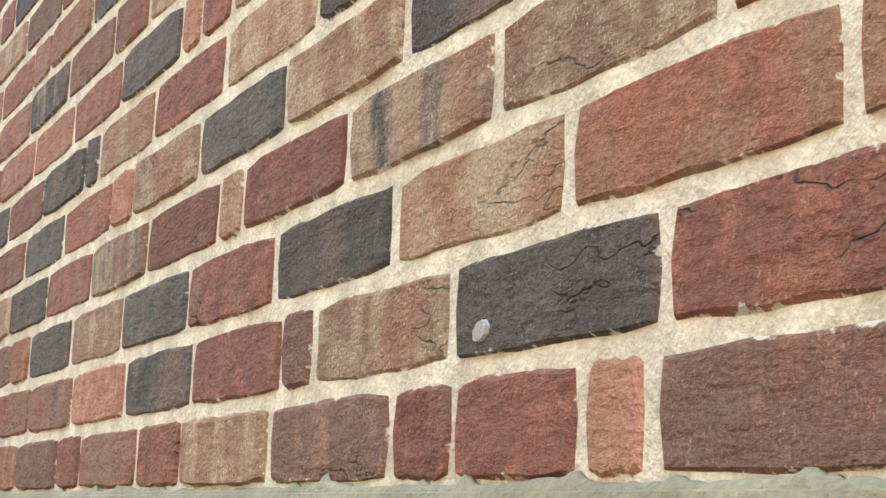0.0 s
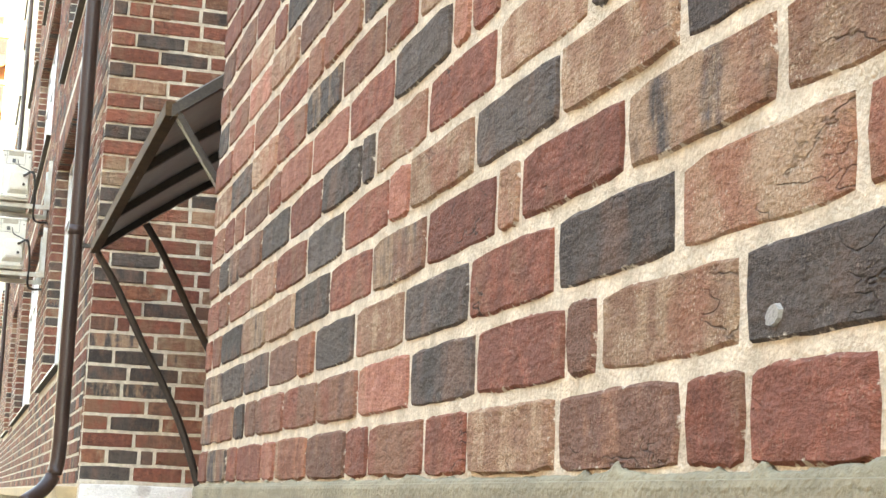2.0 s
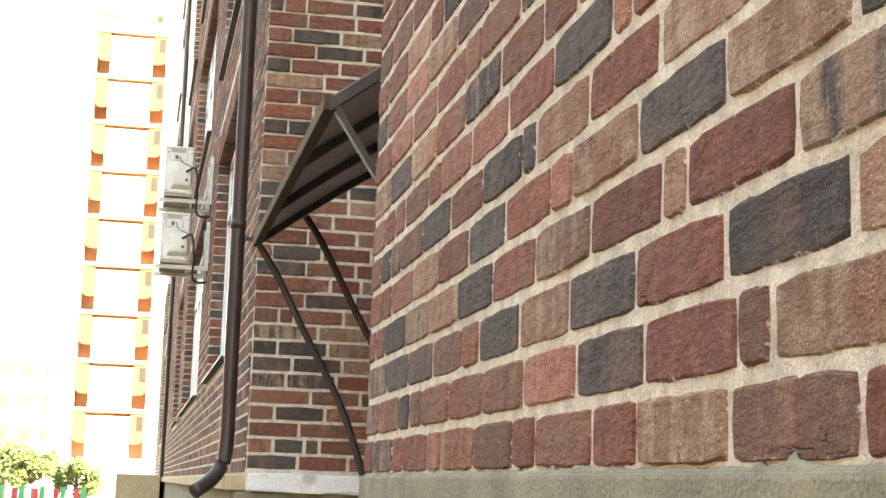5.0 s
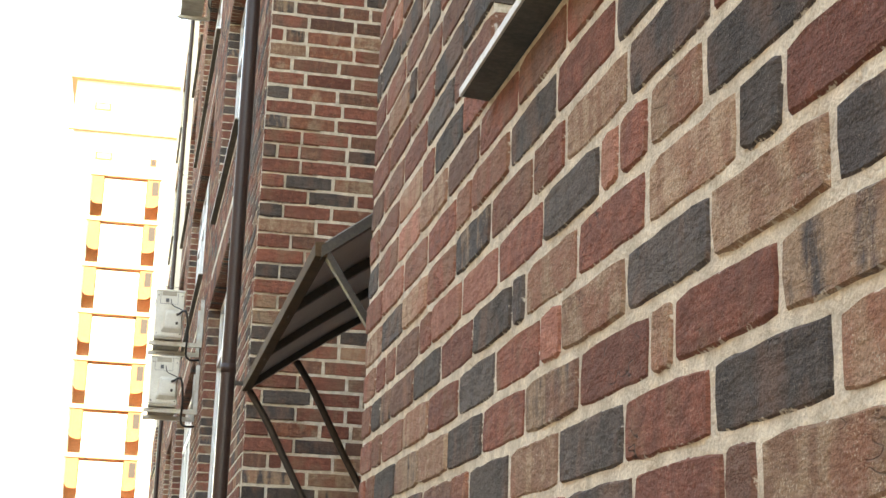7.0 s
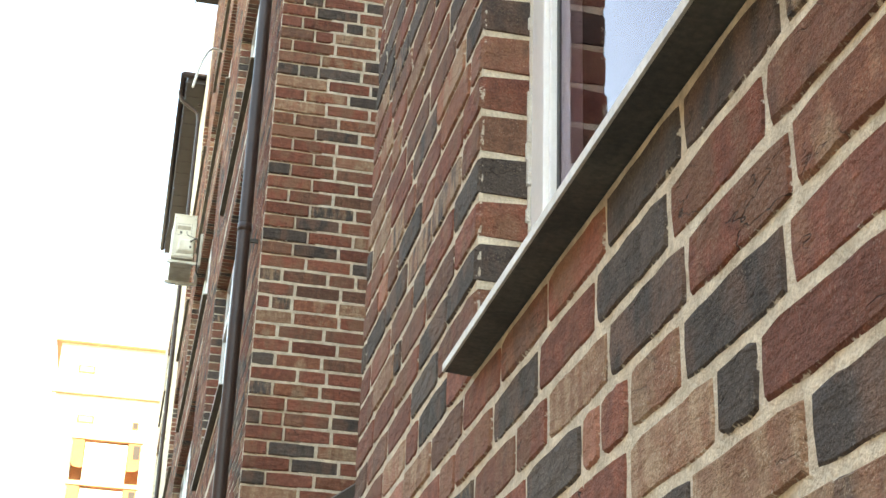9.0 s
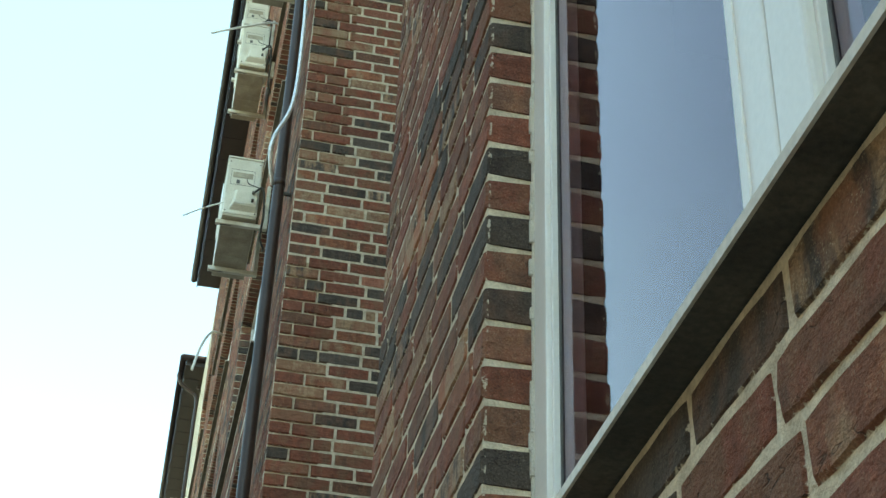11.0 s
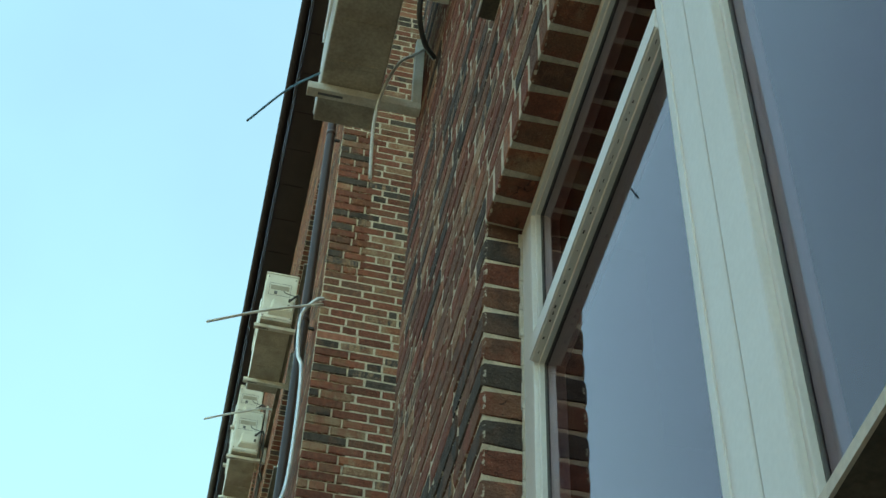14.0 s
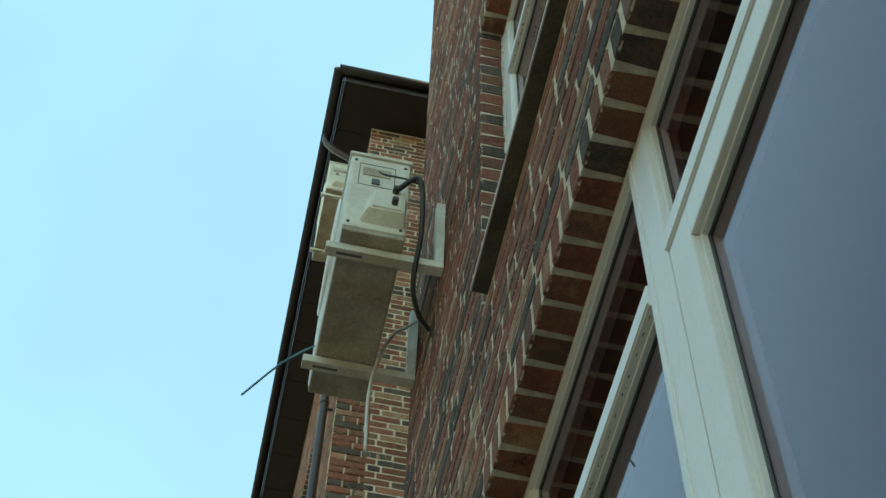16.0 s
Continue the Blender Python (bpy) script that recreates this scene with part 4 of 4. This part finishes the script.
# the lowest courses of the near wall: where the run begins, then colour and length piece by piece towards the camera
RUNS = {0: (4.04, "bS rm tS bS rh rm pq bS rS bS kS"), 1: (4.107, "pS kS rS bq tS kS rS tS kS rS"), 2: (4.137, "tS kS rS kS tS rS bS kS rS"),
        3: (4.058, "gS rS tq rS gS tS rS kS bS"), 4: (3.989, "ph tS kS tS kS rS tS rS oS"), 5: (4.138, "kq tS rS tS kh rS bS oS"),
        6: (3.986, "kS pq rh tm kS rS tS bS"), 7: (4.041, "rm tS kS rS oS gS rS bS"),
        8: (4.172, "kS rS kS rS bS tS rS"), 10: (4.735, "kS rS bS rS tS kS rS bS")}


def near_course(k):
    if k not in RUNS:
        return course_pieces(Y_BACK, Y_END, k, rb, STRETCH, CALM if k > 16 else COLOURS)
    top, text = RUNS[k]
    out, y = [], top
    for c in text.split():
        w = LEN[c[1]]
        y -= w
        out.append((y, w, c[0]))
    out += course_pieces(Y_BACK, y, k, rb)
    y = top
    while y < Y_END - 0.02:
        w = min(STRETCH if rb.random() > 0.2 else 0.118, Y_END - y)
        if Y_END - y - w < 0.05:
            w = Y_END - y
        out.append((y, w, rb.choices("robptgk", COLOURS)[0]))
        y += w
    return out


def clip(pieces, a, b):
    """What is left of the pieces outside of the stretch from a to b."""
    out = []
    for u, w, c in pieces:
        for s, e in ((u, min(u + w, a)), (max(u, b), u + w)):
            if e - s > 0.03 or s == b and e > s:
                out.append((s, e - s, c))
    out.sort()
    for i, (s, w, c) in enumerate(out[:-1]):       # no slivers at the jamb
        if s == b and w < 0.075:
            t, v, d = out[i + 1]
            out[i:i + 2] = [(b, t + v - b, d)]
            break
    return out


CODES = list(BRICK)


def face_places(me, at, size):
    """Each point's place on its brick (along, up, in) and the brick's length and height, for the clay."""
    for name, rows in (("at", at), ("size", size)):
        me.attributes.new(name, "FLOAT_VECTOR", "POINT").data.foreach_set("vector", [c for row in rows for c in row])


class Heap:
    """Bricks joined into one mesh."""
    def __init__(self):
        self.v, self.f, self.m, self.at, self.size = [], [], [], [], []

    def add(self, data, place, code):
        pts, fc = data
        n = len(self.v)
        self.v += [place(p) for p in pts]
        self.at += [(p[0], p[2], p[1]) for p in pts]
        self.size += [(max(p[0] for p in pts), max(p[2] for p in pts), 0)] * len(pts)
        self.f += [tuple(i + n for i in f) for f in fc]
        self.m += [CODES.index(code)] * len(fc)

    def finish(self, name, parent, label):
        me = bpy.data.meshes.new(name)
        me.from_pydata(self.v, [], self.f)
        for c in CODES:
            me.materials.append(BRICK[c])
        me.polygons.foreach_set("material_index", self.m)
        face_places(me, self.at, self.size)
        ob = new(name, me)
        ob.parent = parent
        return tagged(ob, label, kind="stuff")


def on_near(u, z):
    return lambda p: (p[1], u + p[0], z + p[2])


def on_facade(u, z):
    return lambda p: (X_FAR + p[1], u + p[0], z + p[2])


def on_far(u, z):
    return lambda p: (u + p[0], Y_FAR + p[1], z + p[2])


# a mirrored winding: u runs along +y while the face looks along -x
def flip(data):
    return data[0], [f[::-1] for f in data[1]]


H = COURSE - BED
cache = {}


def single(parent, code, w, h, place_m, across=False):
    key = (code, round(w, 3), rb.randrange(4), across)
    if key not in cache:
        pts, fc = brick_data(w, h, 0.108 if not across else 0.1, rb, not across)
        me = bpy.data.meshes.new("brick")
        me.from_pydata(pts if across else [(p[1], p[0], p[2]) for p in pts], [], fc if across else [f[::-1] for f in fc])
        me.materials.append(BRICK[code])
        face_places(me, [(p[0], p[2], p[1]) for p in pts], [(w, h, 0)] * len(pts))
        cache[key] = me
    ob = new("brick", cache[key])
    ob.parent = parent
    ob.matrix_basis = place_m


near_heap, singles, last_end = Heap(), 0, "x"
COURSES = int((EAVE - Z0) / COURSE)
for k in range(COURSES):
    z = Z0 + k * COURSE + BED * 0.5
    pieces = near_course(k)
    top = z + H
    for a, b, hd in ((SILL_Z, HEAD_Z, HEAD_Z), (SILL2_Z, HEAD2_Z, HEAD2_Z)):
        if top > a - 0.012 and z < b:
            pieces = clip(pieces, W0, JAMB)
        elif b <= z < b + 1.4 * COURSE:
            pieces = clip(pieces, W0 - 0.08, JAMB + 0.0)
    for u, w, c in pieces:
        if abs(u - JAMB) < 0.001:
            c = last_end = rb.choice([q for q in "rbkkb" if q != last_end])
        uu = u if abs(u - JAMB) < 0.001 else u + JOINT * 0.5
        ww = u + w - (0 if abs(u + w - Y_END) < 0.001 else JOINT * 0.5) - uu
        if ww < 0.012:
            continue
        if k < 33 and 2.55 < u + w and u < Y_END and singles < 300:
            single(wall_near, c, ww, H, pose(0, uu, z))
            singles += 1
        else:
            near_heap.add(flip(brick_data(ww, H, 0.108, rb, k < 40 and u > 2.2, 0.0014 if k > 14 else 0.0032)), on_near(uu, z), c)
for b in (HEAD_Z, HEAD2_Z):        # upright bricks over the openings
    n = int((JAMB - W0 + 0.08) / COURSE)
    for i in range(n):
        u = JAMB - COURSE * (i + 1)
        c = rb.choice("rrbkbko")
        near_heap.add(flip(brick_data(COURSE - 0.014, 1.5 * COURSE - BED * 0.5, 0.104, rb, False, 0.0014)), on_near(u + 0.007, b + 0.001), c)
near_heap.finish("brickwork", wall_near, "mixed red, tan and charcoal bricks in pale mortar")

back_heap = Heap()
for k in range(int((EAVE - 0.3) / COURSE)):
    z = 0.2 + k * COURSE
    for u, w, c in course_pieces(Y_END, Y_FAR, k, rb):
        back_heap.add(flip(brick_data(w - JOINT, H, 0.1, rb, False)), (lambda u, z: lambda p: (X_BACK - R + p[1], u + p[0], z + p[2]))(u + JOINT * 0.5, z), c)
back_heap.finish("brickwork", wall_recess, "mixed red, brown and charcoal bricks")
far_heap, face_heap = Heap(), Heap()
FAR_COURSE, FAR_GROW = 0.0826, 1.07      # the return wall's larger bricks
for k in range(int((EAVE - 1.6) / FAR_COURSE)):
    z = 1.589 + k * FAR_COURSE + BED * 0.5
    for u, w, c in course_pieces(X_FAR, X_BACK, k, rb, STRETCH * FAR_GROW):
        uu = u if u == X_FAR else u + JOINT * 0.5
        if k < 72:
            single(wall_far, c, u + w - JOINT * 0.5 - uu, FAR_COURSE - BED, pose(uu, Y_FAR, z), True)
        else:
            far_heap.add(brick_data(u + w - JOINT * 0.5 - uu, FAR_COURSE - BED, 0.1, rb, False), on_far(uu, z), c)
for k in range(int((EAVE - Z0) / COURSE)):
    z = Z0 + 0.02 + k * COURSE + BED * 0.5
    if z + H > EAVE:
        break
    pieces = course_pieces(Y_FAR + 0.112, FAC_END if k < 60 else 27.0, k + 1, rb)
    for a, b in FLOORS:
        if z + H > a - 0.03 and z < b:
            for y0, y1 in WINDOWS_Y:
                pieces = clip(pieces, y0, y1)
        elif b <= z < b + 2.9 * COURSE:
            for y0, y1 in WINDOWS_Y:
                pieces = clip(pieces, y0, y1)
    for u, w, c in pieces:
        flush = min(abs(u - y1) for _, y1 in WINDOWS_Y) < 0.001
        face_heap.add(flip(brick_data(w - JOINT * (0.5 if flush else 1), H, 0.1, rb, False)), on_facade(u + (0 if flush else JOINT * 0.5), z), c)
for a, b in FLOORS:         # upright bricks over the facade's windows
    for y0, y1 in WINDOWS_Y:
        for i in range(int((y1 - y0) / COURSE)):
            face_heap.add(flip(brick_data(COURSE - JOINT, 3 * COURSE - BED, 0.1, rb, False)), on_facade(y0 + COURSE * i + JOINT * 0.5, b - 0.004), rb.choice("rrbbko"))
far_heap.finish("brickwork", wall_far, "mixed red, brown and charcoal bricks")
face_heap.finish("brickwork", facade, "mixed red and brown bricks")
